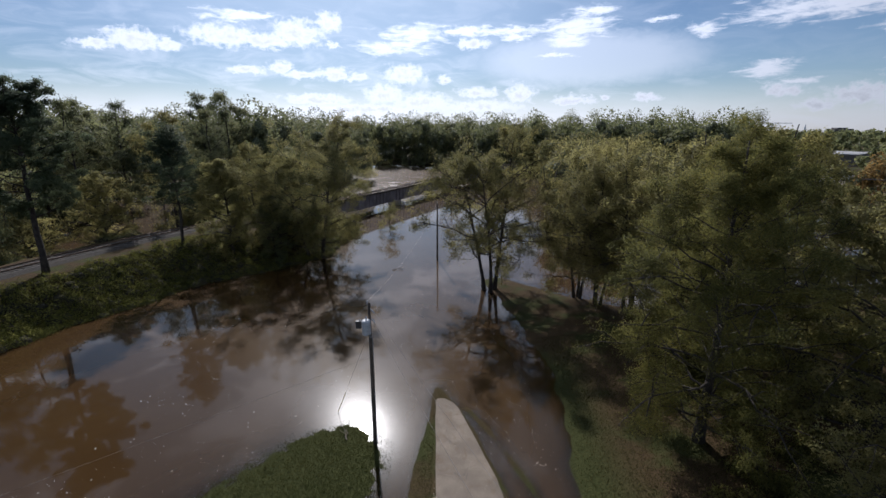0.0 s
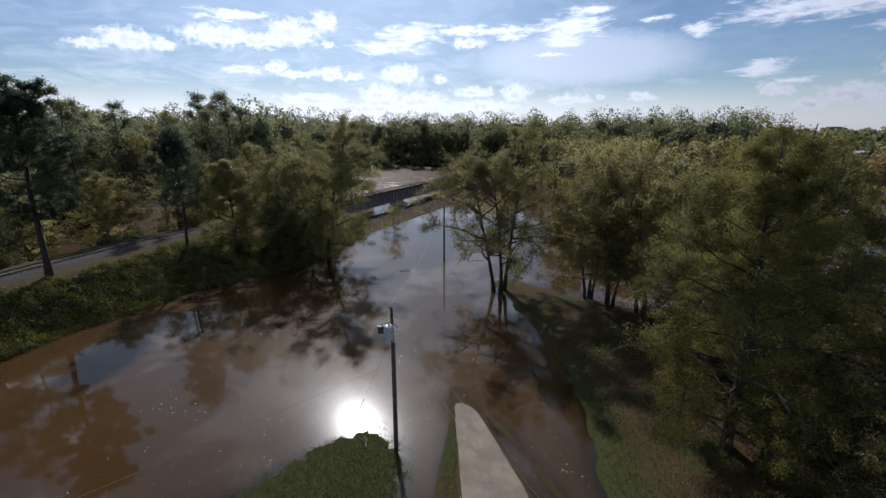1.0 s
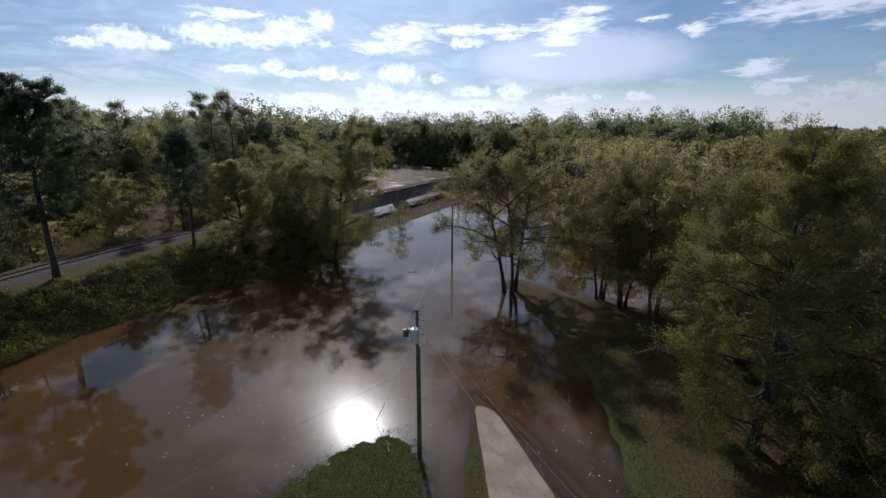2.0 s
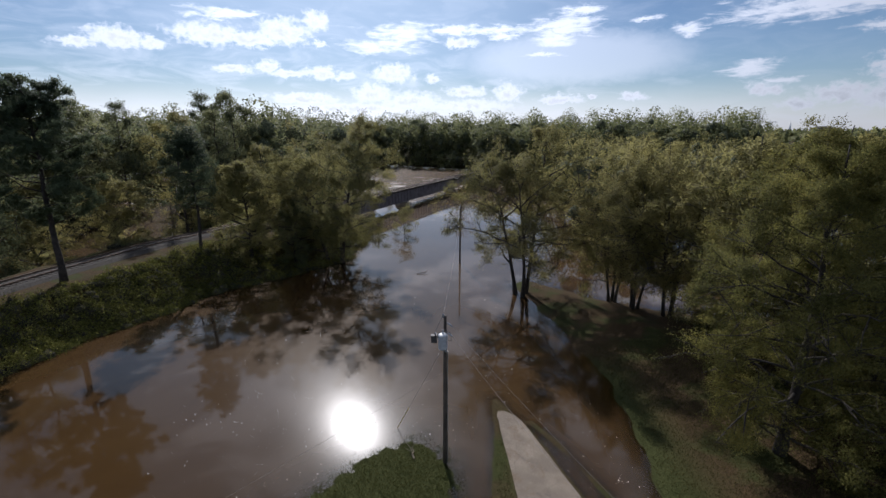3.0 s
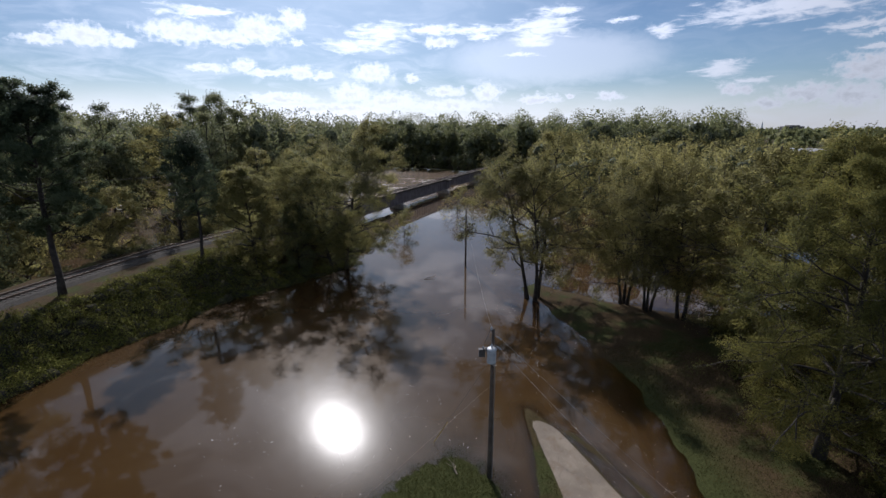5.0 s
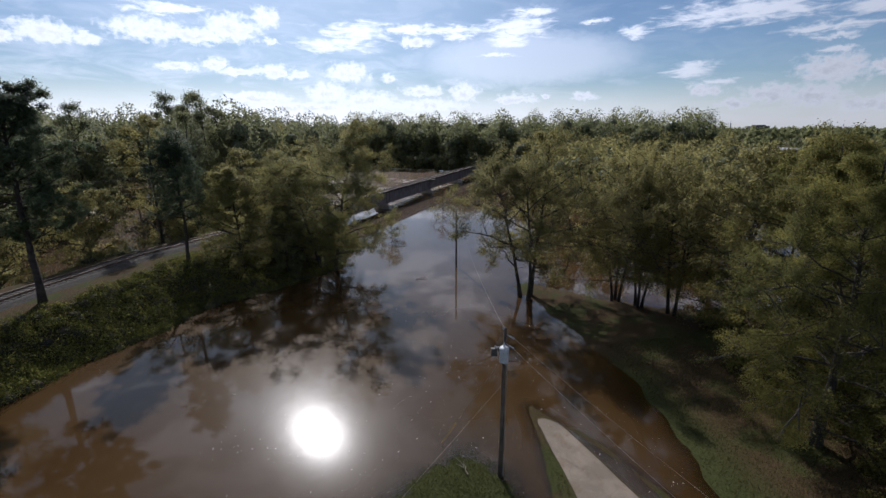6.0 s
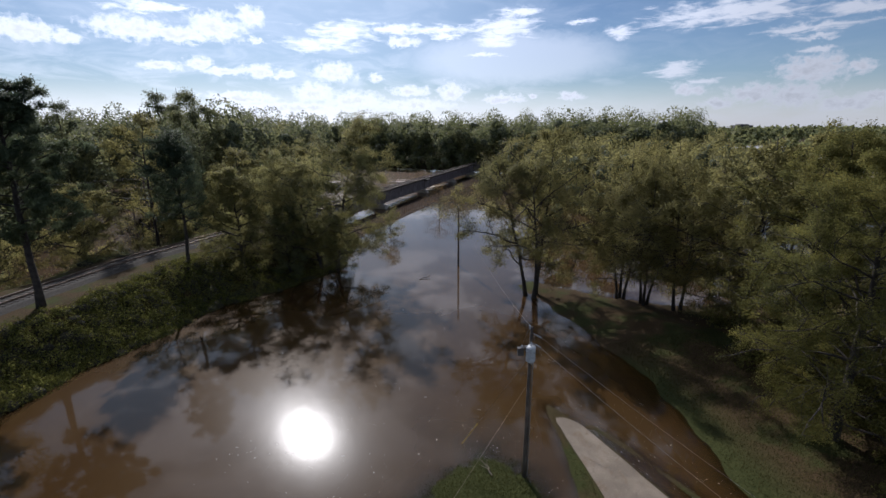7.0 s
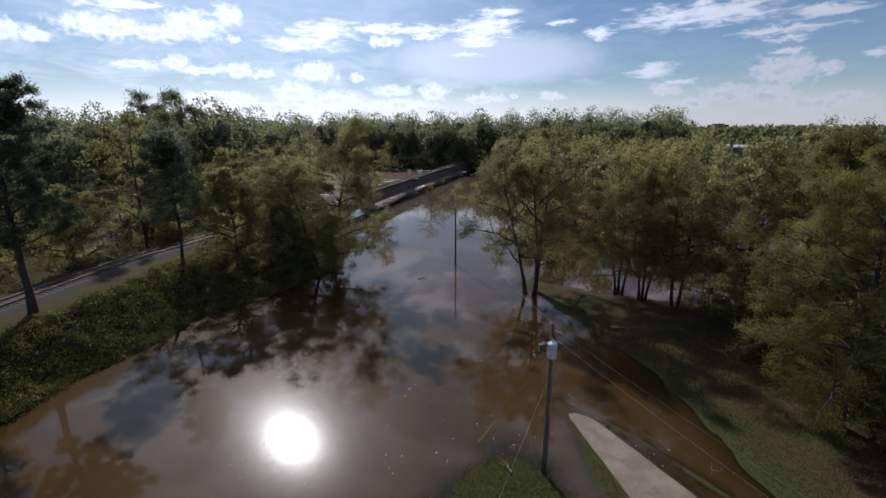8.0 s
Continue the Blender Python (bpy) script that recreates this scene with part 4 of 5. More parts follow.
tree(BIG_TREE, (15.9, 24.9), "large spreading olive-green tree beside the lawn", 0, 0.94)
tree(WIDE_TREE, (22.0, 32.5), "large spreading olive-green tree in the grove", 60)
tree(GROVE_TREE, (21.5, 39.5), "large spreading olive-green tree in the grove", 140, 0.95)
tree(GROVE_TREE, (28.5, 40.5), "large spreading olive-green tree in the grove", 220, 1.0)
tree(GROVE_TREE, (25.5, 24.0), "large spreading olive-green tree in the grove", 250, 0.88)
tree(GROVE_TREE, (34.0, 33.0), "large spreading olive-green tree in the grove", 10, 0.72)
tree(GROVE_TREE, (38.0, 44.0), "large spreading olive-green tree in the grove", 330, 0.74)
tree(GROVE_TREE, (19.0, 15.0), "low spreading tree in deep shade", 300, 0.55)
tree(GROVE_TREE, (26.0, 12.0), "low spreading tree in deep shade", 90, 0.6)

SAPLING = tree_data(41, 5200, 0.15, LEAF_YELLOW, height=6.4, crown_r=3.8, base_frac=0.15, limbs=16, trunk_r=0.09, rise=0.9, subs=5, twigs=3)
tree(SAPLING, (-12.3, 85.5), "half-bare sapling standing in flood water", 0, 1.0, category="sapling")
BARE_SAPLING = tree_data(42, 1100, 0.14, LEAF_RUSSET, height=6.4, crown_r=3.8, base_frac=0.15, limbs=20, trunk_r=0.1, rise=0.9, subs=6, twigs=4)
tree(BARE_SAPLING, (-0.4, 110.0), "nearly bare grey sapling standing in flood water", 70, 1.2, category="sapling")

for (sx, sy), k, rz in zip(((34.5, 213), (31, 217), (38.5, 219), (42, 214)), (1.3, 1.1, 1.5, 1.2), (20, 110, 200, 290)):
    tree(SAPLING, (sx, sy), "yellow-green shrub at the far end of the bridge", rz, k, "shrubs beyond the bridge", category="shrub")

# woods: a few kinds, repeated
WOOD = [tree_data(50 + i, 15000, 0.23, mat, sigma=0.42, height=h, crown_r=r, base_frac=0.08, limbs=22, trunk_r=0.26, subs=4, twigs=2, limb_r=0.7)
        for i, (h, r, mat) in enumerate(((20.0, 6.0, LEAF_OAK), (21.5, 5.6, LEAF_DARK), (18.5, 6.2, LEAF_YELLOW), (23.0, 6.2, LEAF_DARK), (15.5, 5.6, LEAF_OAK)))]
WOOD_LABEL = ("olive-green woodland tree standing in the flood", "dark green woodland tree standing in the flood", "yellowing woodland tree standing in the flood", "tall dark woodland tree standing in the flood", "low olive-green woodland tree in the flood")


def plant(spots, seed, kinds, lo, hi, group):
    rng = np.random.default_rng(seed)
    for x, y in spots:
        k = int(rng.choice(kinds))
        tree(WOOD[k], (x, y), WOOD_LABEL[k], rng.uniform(0, 360), rng.uniform(lo, hi), group)


def scatter(seed, x0, x1, y0, y1, gap, keep):
    rng = np.random.default_rng(seed)
    out = []
    for x in np.arange(x0, x1, gap):
        for y in np.arange(y0, y1, gap):
            px, py = x + rng.uniform(-0.42, 0.42) * gap, y + rng.uniform(-0.42, 0.42) * gap
            if keep(px, py):
                out.append((px, py))
    return out


plant([(-62, 113), (-57, 111)], 1, (3,), 1.2, 1.24, "woods beyond the railway")
plant([(-50, 107), (-79, 106), (-84, 98)], 2, (3, 1), 1.1, 1.16, "woods beyond the railway")
plant(scatter(3, -100, -52, 52, 108, 9.5, lambda x, y: x < track_x(y) - 12 and not (-78 < x < -50 and 66 < y < 98)), 3, (0, 1, 2, 3), 1.06, 1.26, "woods beyond the railway")
plant([(-38, 84), (-44, 92), (-36, 99), (-47, 101), (-31, 104), (-40, 109)], 4, (0, 2, 4), 0.8, 1.0, "woods beyond the railway")
plant([(-34, 92), (-29, 97), (-40, 100), (-52, 96), (-47, 86)], 9, (0, 1, 2), 0.62, 0.8, "woods beyond the railway")
plant([(-66, 38), (-58, 27)], 5, (1, 3), 0.7, 0.8, "woods beyond the railway")
plant([(31, 56), (40, 54), (50, 48)], 7, (0, 2), 0.8, 0.88, "woods on the wet side")
plant([(46, 30), (50, 40), (58, 44), (64, 52), (44, 22)], 8, (0, 4, 2), 0.5, 0.62, "woods on the wet side")


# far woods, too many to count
# dark brown that paints the shade deep inside the railway thickets
THICKET_SHADE = two_tone("thicket_shade", (0.026, 0.022, 0.012), (0.055, 0.047, 0.024), 1.2, 0.95, 9, 1.0, 0.3, 0.0, 0.5)
INNER = two_tone("inner_foliage", (0.088, 0.100, 0.052), (0.155, 0.162, 0.08), 0.6, 0.95, 2.4, 1.0, 1.2, 0.0, 0.6)


def far_wood(name, spots, seed, lo, hi, per, card, label, mat, cores=True):
    rng = np.random.default_rng(seed)
    P, S, D, CV, CF = [], [], [], [], []
    ball = bmesh.new()
    bmesh.ops.create_icosphere(ball, subdivisions=1, radius=1.0)
    unit = np.array([tuple(v.co) for v in ball.verts])
    faces = np.array([[v.index for v in f.verts] for f in ball.faces])
    ball.free()
    for x, y in spots:
        h = lo + (hi - lo) * rng.beta(1.3, 1.5)
        r = h * rng.uniform(0.24, 0.34)
        z0 = max(ground_at(x, y), 0)
        turn = rng.uniform(0, 6.283, 9)
        reach = rng.uniform(0.35, 0.62, 9) * r
        lobes = np.stack([np.cos(turn) * reach, np.sin(turn) * reach, h * np.array([0.84, 0.72, 0.68, 0.62, 0.58, 0.5, 0.44, 0.3, 0.2])], 1)
        lobes[0, :2] *= 0.3
        which = rng.integers(0, 9, per)
        d = rng.normal(size=(per, 3))
        d /= np.linalg.norm(d, axis=1)[:, None]
        p = lobes[which] + d * np.array([r * 0.52, r * 0.52, h * 0.155]) * (rng.uniform(0.75, 1.08, (per, 1)) if cores else rng.uniform(0.05, 1.15, (per, 1)) ** 0.7)
        P.append(p + np.array([x, y, z0]))
        D.append(d * 0.7 + (p - np.array([0, 0, h * 0.5])) / np.array([r, r, h * 0.4]) + rng.normal(0, 0.25, d.shape))
        S.append(card * rng.uniform(0.6, 1.4, per))
        if cores:
            for c in lobes[1:]:
                CF.append(faces + len(CV) * len(unit))
                CV.append(c + unit * np.array([r * 0.30, r * 0.30, h * 0.09]) * rng.uniform(0.7, 1.1, (len(unit), 1)) + np.array([x, y, z0]))
    P = np.concatenate(P)
    P[:, 2] = np.maximum(P[:, 2], 0.2)
    tagged(new(name, cards(name, P, np.concatenate(S), mat, rng, np.concatenate(D), 0.8, 0.35)), label, "trees", kind="stuff")
    if cores:
        me = bpy.data.meshes.new("inner_foliage")
        me.from_pydata(np.concatenate(CV).tolist(), [], np.concatenate(CF).tolist())
        me.polygons.foreach_set("use_smooth", [True] * len(me.polygons))
        me.materials.append(INNER)
        part("inner_foliage", me, bpy.data.objects[name])


far_line = lambda x: np.interp(x, [-600, -120, -70, -30, 0, 12, 30, 70, 100, 130, 600], [110, 205, 232, 246, 228, 215, 208, 190, 178, 140, 60])
far_wood("far_trees", scatter(60, -200, 165, 110, 320, 8.8, lambda x, y: far_line(x) - 2 < y < far_line(x) + 55 and x < 0.70 * y - 4), 60, 18, 28.5, 1400, 0.78, "dense green woods along the far river bank", LEAF_FAR)
far_wood("bank_fringe", scatter(66, -210, 160, 90, 260, 5, lambda x, y: far_line(x) - 6 < y < far_line(x) + 4), 66, 5, 10, 300, 0.8, "low willows along the far river bank", LEAF_FAR)
far_wood("tall_far_trees", [(43, 279), (47, 281), (-18, 303), (60, 240), (72, 238), (84, 231), (95, 226), (104, 221), (113, 215), (122, 208), (129, 200), (30, 290), (-30, 300), (5, 310)], 61, 26, 29, 5200, 0.45, "tall feathery trees rising over the far woods", LEAF_FAR, False)
far_wood("flooded_woods", scatter(67, -130, -30, 110, 190, 10, lambda x, y: x < track_x(y) - 26 - (y - 110) * 0.25 and not (abs(x + 12 + 0.54 * (y - 3.5)) < 6 and y < 142)), 67, 19, 28.5, 3000, 0.6, "dense woods standing in the flood beyond the railway", LEAF_DARK)
far_wood("wet_woods", scatter(68, 14, 125, 60, 205, 10, lambda x, y: x > track_x(y) + (18 if y > 150 else 34) and x > 14 + (y - 60) * 0.2 and x < 0.72 * y and not (60 < x < 105 and 135 < y < 160) and (y > 84 or x > 46)), 68, 14.5, 19.5, 1500, 0.46, "olive woods standing in the flood", LEAF_OAK)
far_wood("side_trees", scatter(62, -220, -125, 20, 210, 13, lambda x, y: x < -128), 62, 16, 22, 400, 1.1, "dense woods on the flooded plain", LEAF_FAR)
far_wood("distant_trees", scatter(63, -800, 1000, 320, 900, 30, lambda x, y: True), 63, 14, 19, 56, 3.6, "distant wooded plain", LEAF_FAR, False)
far_wood("town_trees", scatter(64, 150, 620, 40, 330, 24, lambda x, y: True), 64, 8, 13, 100, 2.0, "scattered trees among distant town buildings", LEAF_FAR, False)
far_wood("russet_trees", [(100, 112), (110, 120), (118, 118), (128, 140)], 65, 11, 14, 1400, 0.5, "russet autumn trees by the town", LEAF_RUSSET)


# undergrowth of the railway bank
def thicket(name, spots, seed, per, size, label, mat, cores=False):
    rng = np.random.default_rng(seed)
    P, S, D, CV, CF = [], [], [], [], []
    ball = bmesh.new()
    bmesh.ops.create_icosphere(ball, subdivisions=1, radius=1.0)
    unit = np.array([tuple(v.co) for v in ball.verts])
    faces = np.array([[v.index for v in f.verts] for f in ball.faces])
    ball.free()
    for x, y, r, h in spots:
        d = rng.normal(size=(per, 3))
        d /= np.linalg.norm(d, axis=1)[:, None]
        d[:, 2] = np.abs(d[:, 2])
        p = d * np.array([r, r, h]) * rng.uniform(0.55, 1.1, (per, 1)) + rng.normal(0, 0.12, (per, 3))
        P.append(p + np.array([x, y, ground_at(x, y) - 0.1]))
        D.append(d + rng.normal(0, 0.4, d.shape))
        S.append(size * rng.uniform(0.5, 1.4, per))
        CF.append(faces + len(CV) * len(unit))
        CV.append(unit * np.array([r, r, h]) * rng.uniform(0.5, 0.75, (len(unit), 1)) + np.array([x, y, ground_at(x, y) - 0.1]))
    tagged(new(name, cards(name, np.concatenate(P), np.concatenate(S), mat, rng, np.concatenate(D), 0.6)), label, "undergrowth", kind="stuff")
    # dark lumps under the leaves, with the thicket's inner shade in their colour
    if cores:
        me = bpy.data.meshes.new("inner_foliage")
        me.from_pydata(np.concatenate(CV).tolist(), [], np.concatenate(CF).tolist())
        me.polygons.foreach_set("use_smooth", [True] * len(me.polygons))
        me.materials.append(THICKET_SHADE)
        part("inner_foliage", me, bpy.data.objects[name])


rng = np.random.default_rng(70)
spots = []
for i in range(1250):
    y = rng.uniform(22, 88) if i < 900 else rng.uniform(36, 68)
    xe, xt = float(np.interp(y, BANK_Y, BANK_X)), float(track_x(y))
    x = xe + 0.1 - (xe - xt - (5.0 if y < 46 else 5.8)) * rng.random() ** 1.25
    near = (x - xt) / max(xe - xt, 1)
    hump = 0.5 + 0.5 * float(hash_noise(x, y, 0.55))
    if near > 0.5:
        spots.append((x, y, rng.uniform(0.6, 1.3), 0.25 + rng.uniform(0.3, 1.0) * (0.2 + 1.7 * hump ** 1.5)))
    else:
        spots.append((x, y, rng.uniform(0.4, 1.0), 0.15 + rng.gamma(2.0, 0.16) * (0.5 + hump)))
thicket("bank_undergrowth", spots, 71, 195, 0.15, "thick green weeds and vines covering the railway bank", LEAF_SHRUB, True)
spots = []
for i in range(230):
    y = rng.uniform(25, 92)
    xt = float(track_x(y))
    x = rng.uniform(xt - 11.5, xt - 4.6)
    spots.append((x, y, rng.uniform(0.6, 1.6), rng.uniform(0.6, 1.6) + (rng.uniform(0, 2.2) if x < xt - 6.5 else 0)))
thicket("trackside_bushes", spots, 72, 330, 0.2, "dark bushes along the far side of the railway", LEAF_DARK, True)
spots = [(rng.uniform(18, 36), rng.uniform(8, 22), rng.uniform(0.6, 1.4), rng.uniform(0.5, 1.5)) for i in range(50)]
spots += [(rng.uniform(17, 40), rng.uniform(22, 45), rng.uniform(0.6, 1.4), rng.uniform(0.5, 1.6)) for i in range(60)]
thicket("grove_undergrowth", spots, 73, 420, 0.2, "shaded bushes beneath the grove", LEAF_BIG)

spots = [(rng.uniform(14.5, 18.5), rng.uniform(17, 23), rng.uniform(0.5, 1.0), rng.uniform(0.4, 1.0)) for i in range(12)]
thicket("lawn_edge_bushes", spots, 74, 380, 0.16, "shaded bushes at the edge of the lawn", LEAF_BIG)


# grass of lawns and verges, leaning blades
def blades(name, spots, seed, lo, hi, label, mat):
    rng = np.random.default_rng(seed)
    n = len(spots)
    p = np.array(spots)
    a = rng.uniform(0, 6.283, n)
    h = rng.uniform(lo, hi, n)
    w = h * 0.16
    lean = rng.normal(0, 0.4, (n, 2)) * h[:, None]
    sx, sy = np.cos(a) * w, np.sin(a) * w
    v = np.stack([np.stack([p[:, 0] - sx, p[:, 1] - sy, p[:, 2]], 1), np.stack([p[:, 0] + sx, p[:, 1] + sy, p[:, 2]], 1), np.stack([p[:, 0] + lean[:, 0], p[:, 1] + lean[:, 1], p[:, 2] + h], 1)], 1).reshape(-1, 3)
    me = bpy.data.meshes.new(name)
    me.from_pydata(v.tolist(), [], np.arange(3 * n).reshape(-1, 3).tolist())
    me.materials.append(mat)
    tagged(new(name, me), label, "grass", kind="stuff")


def grass_spots(seed, n, x0, x1, y0, y1, low=0.0):
    rng = np.random.default_rng(seed)
    x, y = rng.uniform(x0, x1, n), rng.uniform(y0, y1, n)
    z = land(x, y)
    k = (z > low) & (rng.random(n) < np.clip((z - low) / 0.13 + 0.12, 0, 1)) & ~((x > -0.7) & (x < 3.4 - (y - 20.5) * 0.35) & (y < 29.7))
    return np.stack([x[k], y[k], z[k] - 0.01], 1)


GRASS = leaf_material("grass_blades", (0.026, 0.034, 0.009), (0.048, 0.056, 0.016), (0.082, 0.078, 0.028), 0.3, 0.9, 0.01)
blades("lawn_grass", grass_spots(80, 56000, -15, -3.2, 16, 28, -0.07), 81, 0.05, 0.13, "mown green grass awash at its edge", GRASS)
DRY_GRASS = leaf_material("dry_grass_blades", (0.030, 0.032, 0.010), (0.060, 0.056, 0.020), (0.110, 0.092, 0.04), 0.3, 0.9, 0.01)
blades("verge_grass", np.concatenate([grass_spots(82, 8000, -2.6, 0.2, 16, 31.6, -0.02), grass_spots(83, 9000, 1.0, 6.4, 16, 30, -0.02)]), 84, 0.05, 0.13, "rough dry grass along the road's edge", DRY_GRASS)
blades("park_grass", grass_spots(85, 26000, 5, 18, 16, 40), 86, 0.06, 0.18, "rough dry grass and weeds under the trees", DRY_GRASS)

# litter and foam adrift on the flood
def flecks(name, pts, sizes, mat, rng, label):
    """Flat three-cornered crumbs lying on a surface."""
    n = len(pts)
    a = rng.uniform(0, 6.283, n)[:, None] + np.array([0, 2.1, 4.0])[None] + rng.uniform(-0.4, 0.4, (n, 3))
    off = np.stack([np.cos(a), np.sin(a), np.zeros_like(a)], -1) * np.asarray(sizes)[:, None, None] * 0.5
    me = bpy.data.meshes.new(name)
    me.from_pydata((np.asarray(pts)[:, None] + off).reshape(-1, 3).tolist(), [], np.arange(3 * n).reshape(-1, 3).tolist())
    me.materials.append(mat)
    tagged(new(name, me), label, "litter", kind="stuff")


rng = np.random.default_rng(90)
n = 4200
cx, cy = rng.uniform(-24, 7, n), 16 + 36 * rng.random(n) ** 1.4
drift = hash_noise(cx, cy, 0.35) + rng.normal(0, 0.5, n)
keep = (land(cx, cy) < -0.02) & (drift > 0)
pts = np.stack([cx, cy, np.full(n, 0.012)], 1)[keep]
flecks("floating_litter", pts, np.minimum(0.028 * rng.pareto(2.2, len(pts)) + 0.028, 0.11), FLECK, rng, "specks of foam and leaf litter adrift on the flood")
# pale crumbs of scum along the shallows that also paint the sun's glitter there
n = 30000
cx, cy = rng.uniform(-16, 8.5, n), rng.uniform(17, 31, n)
h = land(cx, cy)
keep = (h < 0.0) & (h > -0.07) & (rng.random(n) < 0.08) & (cx < 7)
pts = np.stack([cx, cy, np.full(n, 0.012)], 1)[keep]
flecks("shore_scum", pts, rng.uniform(0.015, 0.035, len(pts)), FLECK, rng, "pale flecks of scum and grass at the water's edge, standing in for sun glitter")


def branch(at, rz, length, label):
    B = Build()
    rb = random.Random(int(length * 100))
    p = [Vector((0, 0, 0.04)), Vector((length * 0.4, 0.08, 0.12)), Vector((length * 0.75, -0.05, 0.1)), Vector((length, 0.1, 0.2))]
    B.tube(p, [0.05, 0.04, 0.03, 0.012], 6)
    for i in range(4):
        f = rb.uniform(0.3, 0.9)
        q = p[1].lerp(p[3], f)
        B.tube([q, q + Vector((rb.uniform(0.1, 0.5), rb.uniform(-0.5, 0.5), rb.uniform(0.05, 0.35)))], [0.02, 0.006], 5)
    ob = tagged(new("drift_branch", B.mesh("drift_branch", TWIG)), label, "branch")
    ob.matrix_basis = pose(*at, 0, 0, rz)


branch((-8.4, 61.0, 0.0), 20, 1.6, "small bare branch adrift on the flood")
branch((-6.4, 25.0, ground_at(-6.4, 25.0)), 100, 0.8, "pale broken stick lying on the lawn")


# ---- the edge of town ----
def car(at, rz, paint, label):
    c = empty("parked_car", at, label, "car", "cars in the car park", rz)
    B = Build()
    prof = [(-2.2, 0.35), (2.2, 0.35), (2.25, 0.75), (1.3, 0.92), (0.6, 1.42), (-1.2, 1.45), (-1.9, 0.98), (-2.25, 0.9)]
    for side in (-0.88, 0.88):
        for x, z in prof:
            B.v.append((x, side * (0.82 if z > 1.2 else 1.0), z))
    k = len(prof)
    for i in range(k):
        B.f.append((i, (i + 1) % k, k + (i + 1) % k, k + i))
    B.f.append(tuple(reversed(range(k))))
    B.f.append(tuple(range(k, 2 * k)))
    part("body", B.mesh("body", paint), c)
    part("windscreen", Build().box((-0.02, -0.68, -0.26), (0.0, 0.68, 0.26)).mesh("windscreen", GLASS_DARK), c, "", pose(0.97, 0, 1.19, 0, -54, 0))
    wheel = Build().lathe([(0.2, -0.1), (0.32, -0.09), (0.32, 0.09), (0.2, 0.1)], 12).mesh("wheel", RUBBER)
    for x in (-1.35, 1.4):
        for y in (-0.82, 0.82):
            part("wheel", wheel, c, "", pose(x, y, 0.32, 90, 0, 0))


def shed(at, rz, w, d, h, label):
    b = empty("building", at, label, "building", "", rz)
    part("wall", Build().box((-w / 2, -d / 2, -0.5), (w / 2, d / 2, h)).mesh("wall", FACADE), b)
    part("roof", Build().box((-w / 2 - 0.4, -d / 2 - 0.4, h + 0.002), (w / 2 + 0.4, d / 2 + 0.4, h + 0.5)).mesh("roof", ROOFING), b, "flat pale roof")
    pane = Build().box((-0.9, -0.05, -0.8), (0.9, 0.05, 0.8)).mesh("window", GLASS_DARK)
    n = int(w / 4)
    for i in range(n):
        part("window", pane, b, "", pose(-w / 2 + (i + 0.5) * w / n, -d / 2 - 0.02, h * 0.55))
    part("door", Build().box((-0.6, -0.06, 0), (0.6, 0.06, 2.1)).mesh("door", GLASS_DARK), b, "", pose(w / 2 - 1.0, -d / 2 - 0.02, -0.1))


shed((206, 250, 1.6), 40, 40, 22, 5.5, "low flat-roofed building behind trees")
shed((175, 178, 1.6), 40, 26, 14, 4.5, "low flat-roofed building behind trees")
B = Build()
B.v = [(120, 122, 1.9), (165, 148, 1.9), (140, 182, 1.9), (104, 150, 1.9), (120, 122, 0.5), (165, 148, 0.5), (140, 182, 0.5), (104, 150, 0.5)]
B.f = [(0, 1, 2, 3), (0, 4, 5, 1), (1, 5, 6, 2), (2, 6, 7, 3), (3, 7, 4, 0)]
tagged(new("car_park", B.mesh("car_park", ROAD)), "asphalt car park at the edge of town", "car park", kind="structure")
rc = random.Random(5)
for i in range(14):
    u, v = (i % 7) / 6, i // 7
    paint, say = rc.choice(((CAR_WHITE, "white"), (CAR_GREY, "dark grey"), (CAR_RED, "red"), (CAR_WHITE, "white")))
    car((122 + 34 * u - 10 * v, 134 + 20 * u + 15 * v, 1.9), 120 + rc.uniform(-3, 3), paint, say + " car parked on the asphalt lot")
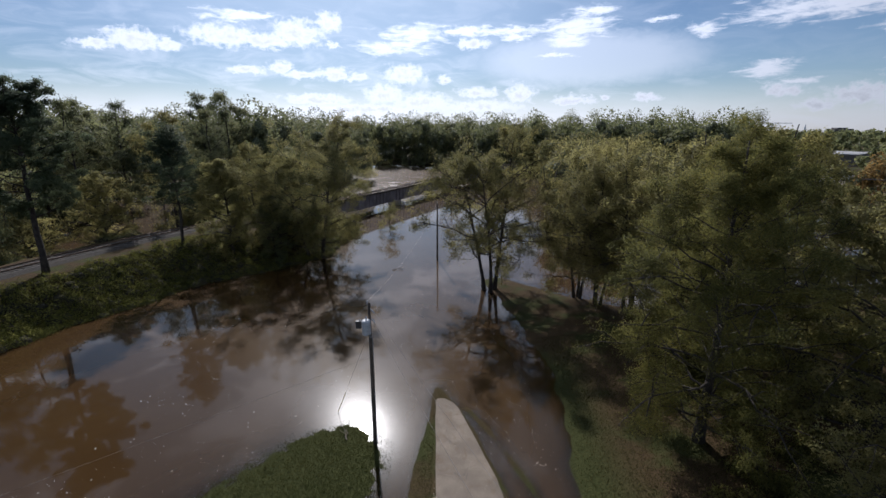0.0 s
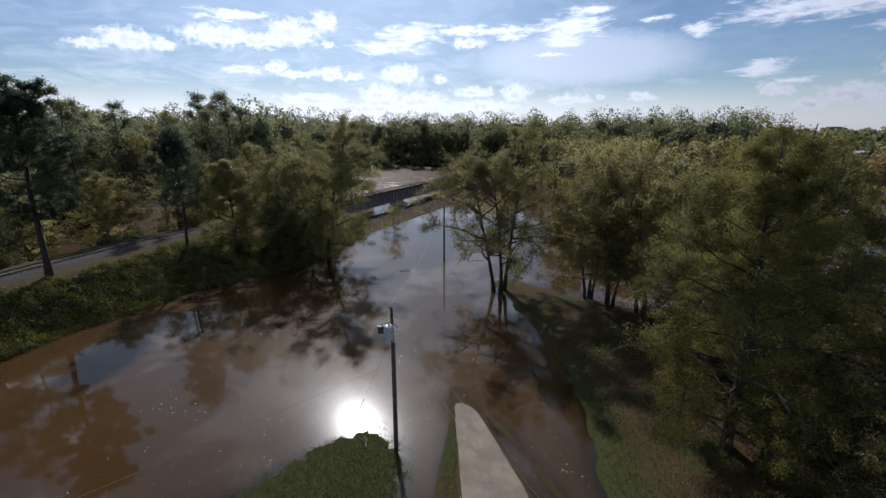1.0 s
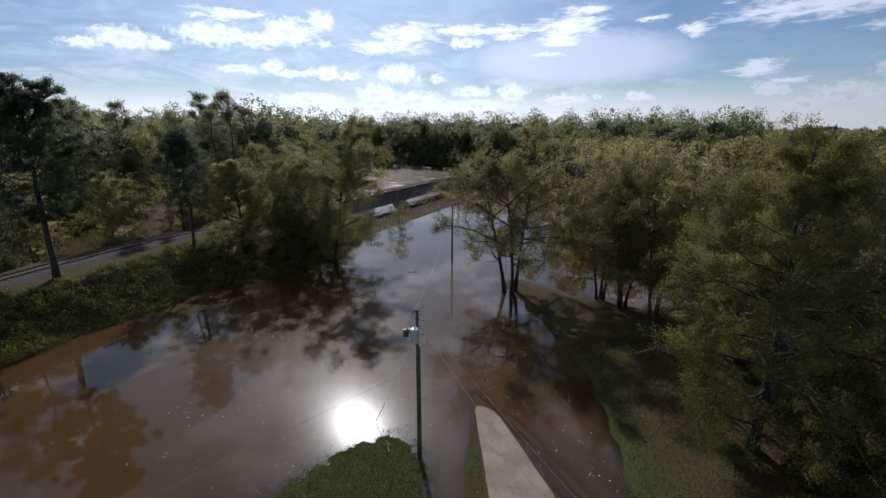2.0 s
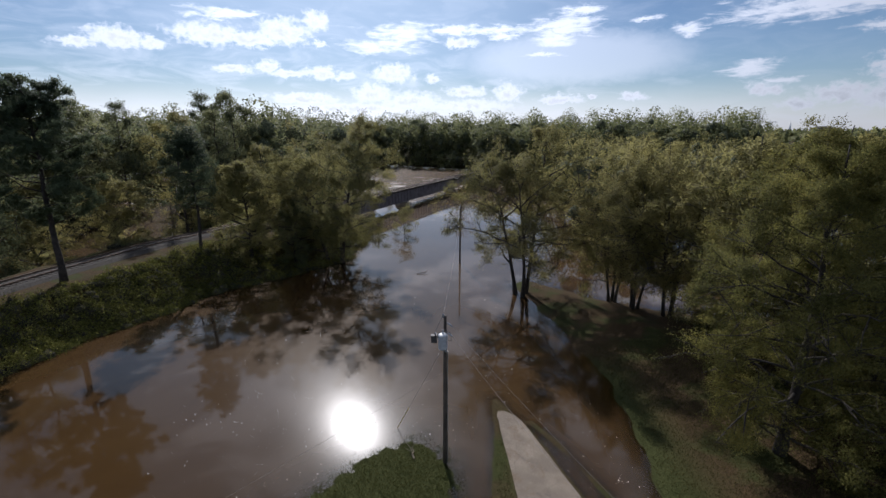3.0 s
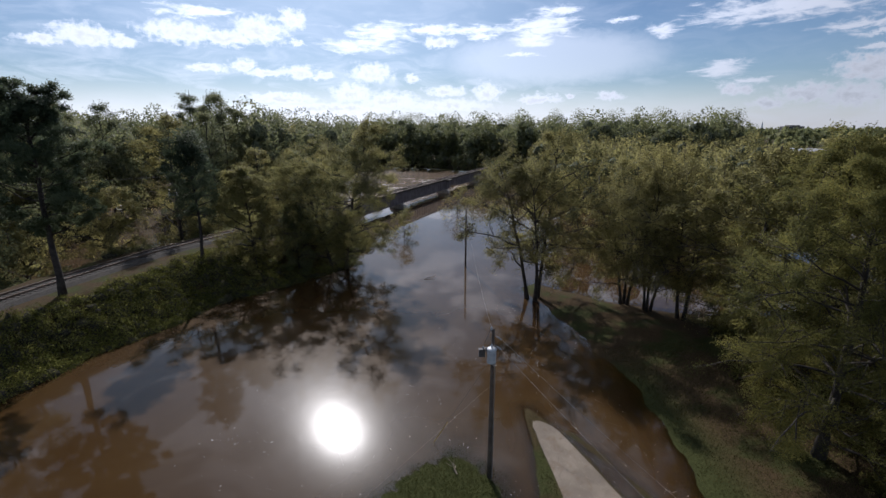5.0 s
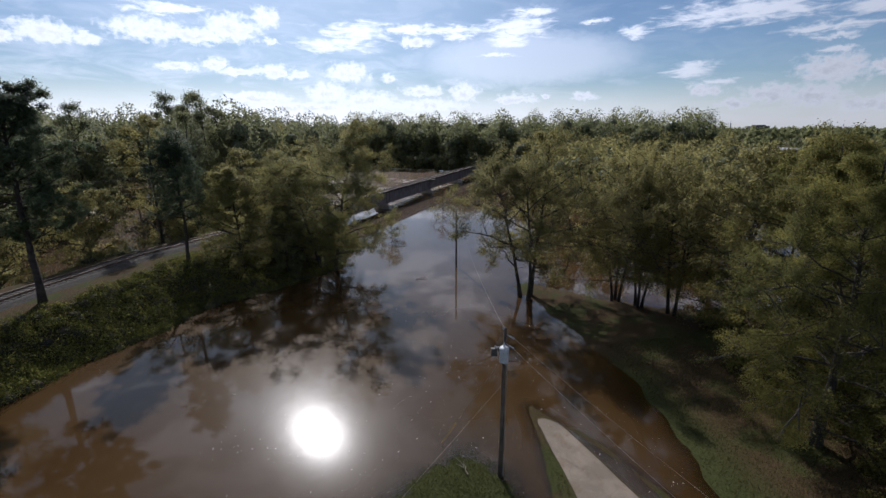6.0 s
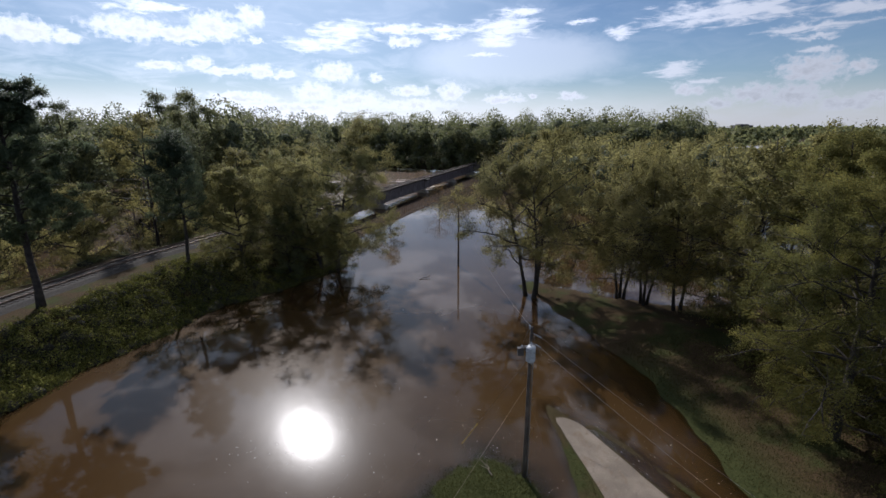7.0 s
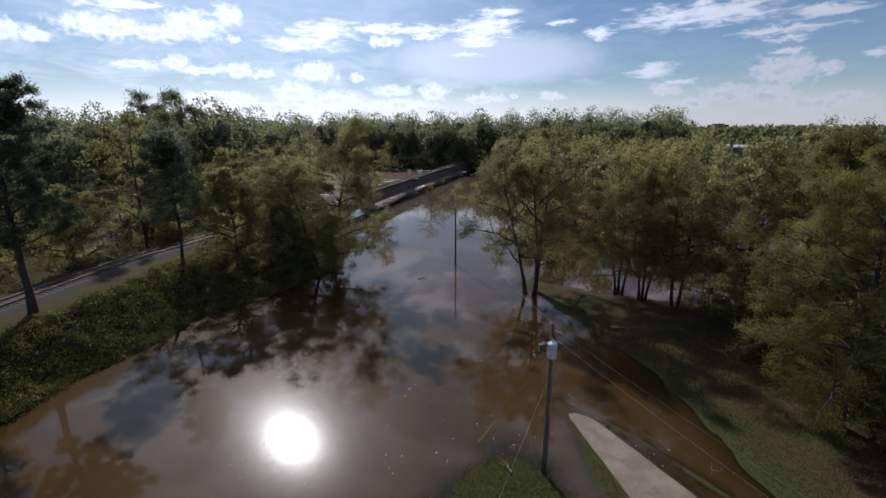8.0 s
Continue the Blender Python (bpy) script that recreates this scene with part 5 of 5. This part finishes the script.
# far landmarks on the skyline
tower = empty("tower_block", (1010, 1240, 0), "square dark tower block on the far skyline", "building")
part("wall", Build().box((-24, -14, 0), (24, 14, 20)).mesh("wall", FACADE), tower)
part("roof", Build().box((-14, -9, 20.01), (14, 9, 23)).mesh("roof", FACADE), tower)
for zz in range(5):
    part("window", Build().box((-22, -14.2, 2 + zz * 3.5), (22, -14.02, 3.6 + zz * 3.5)).mesh("window", GLASS_DARK), tower, "dark window band")
spire = empty("church", (690, 930, 0), "white church spire above distant trees", "church")
part("steeple", Build().lathe([(3.2, 0), (3.2, 14), (2.4, 16), (0.1, 31)], 8).mesh("steeple", CAR_WHITE), spire)
part("nave", Build().box((-6, 2, 0), (6, 26, 10)).mesh("nave", FACADE), spire)
crane = empty("tower_crane", (760, 1130, 0), "slim tower crane on the far skyline", "crane")
part("mast", Build().box((-1, -1, 0), (1, 1, 33)).mesh("mast", STEEL), crane)
part("jib", Build().box((-14, -0.7, 32.2), (46, 0.7, 33.6)).mesh("jib", STEEL), crane)
for px, py in ((84, 104), (128, 92), (176, 78)):
    p = empty("utility_pole", (px, py, ground_at(px, py)), "wooden power line pole beyond the grove", "utility pole", "power line poles")
    part("shaft", Build().tube([(0, 0, -0.5), (0, 0, 11.0)], [0.18, 0.12], 8).mesh("shaft", POLE_WOOD, True), p)
    part("crossarm", Build().box((-0.06, -1.3, 10.2), (0.06, 1.3, 10.35)).mesh("crossarm", POLE_WOOD), p)
for dy in (-1.2, 0.0, 1.2):
    for a, b in (((84, 104), (128, 92)), ((128, 92), (176, 78))):
        wire((a[0], a[1] + dy, ground_at(*a) + 10.4), (b[0], b[1] + dy, ground_at(*b) + 10.4), 0.8, 0.03, "power line beyond the grove")

rng = np.random.default_rng(95)
n = 700
lx, ly = rng.uniform(-0.6, 3.6, n), rng.uniform(17, 29.5, n)
ok = (lx < 3.1 - (ly - 20.5) * 0.33)
lx, ly = lx[ok], ly[ok]
edge = rng.random(len(lx)) < 0.35
lx = np.where(edge, -0.55 + rng.exponential(0.15, len(lx)), lx)
k = len(lx)
flecks("road_litter", np.stack([lx, ly, np.full(k, 0.165)], 1), rng.uniform(0.03, 0.09, k), TWIG, rng, "fallen leaves and mud crumbs on the road")
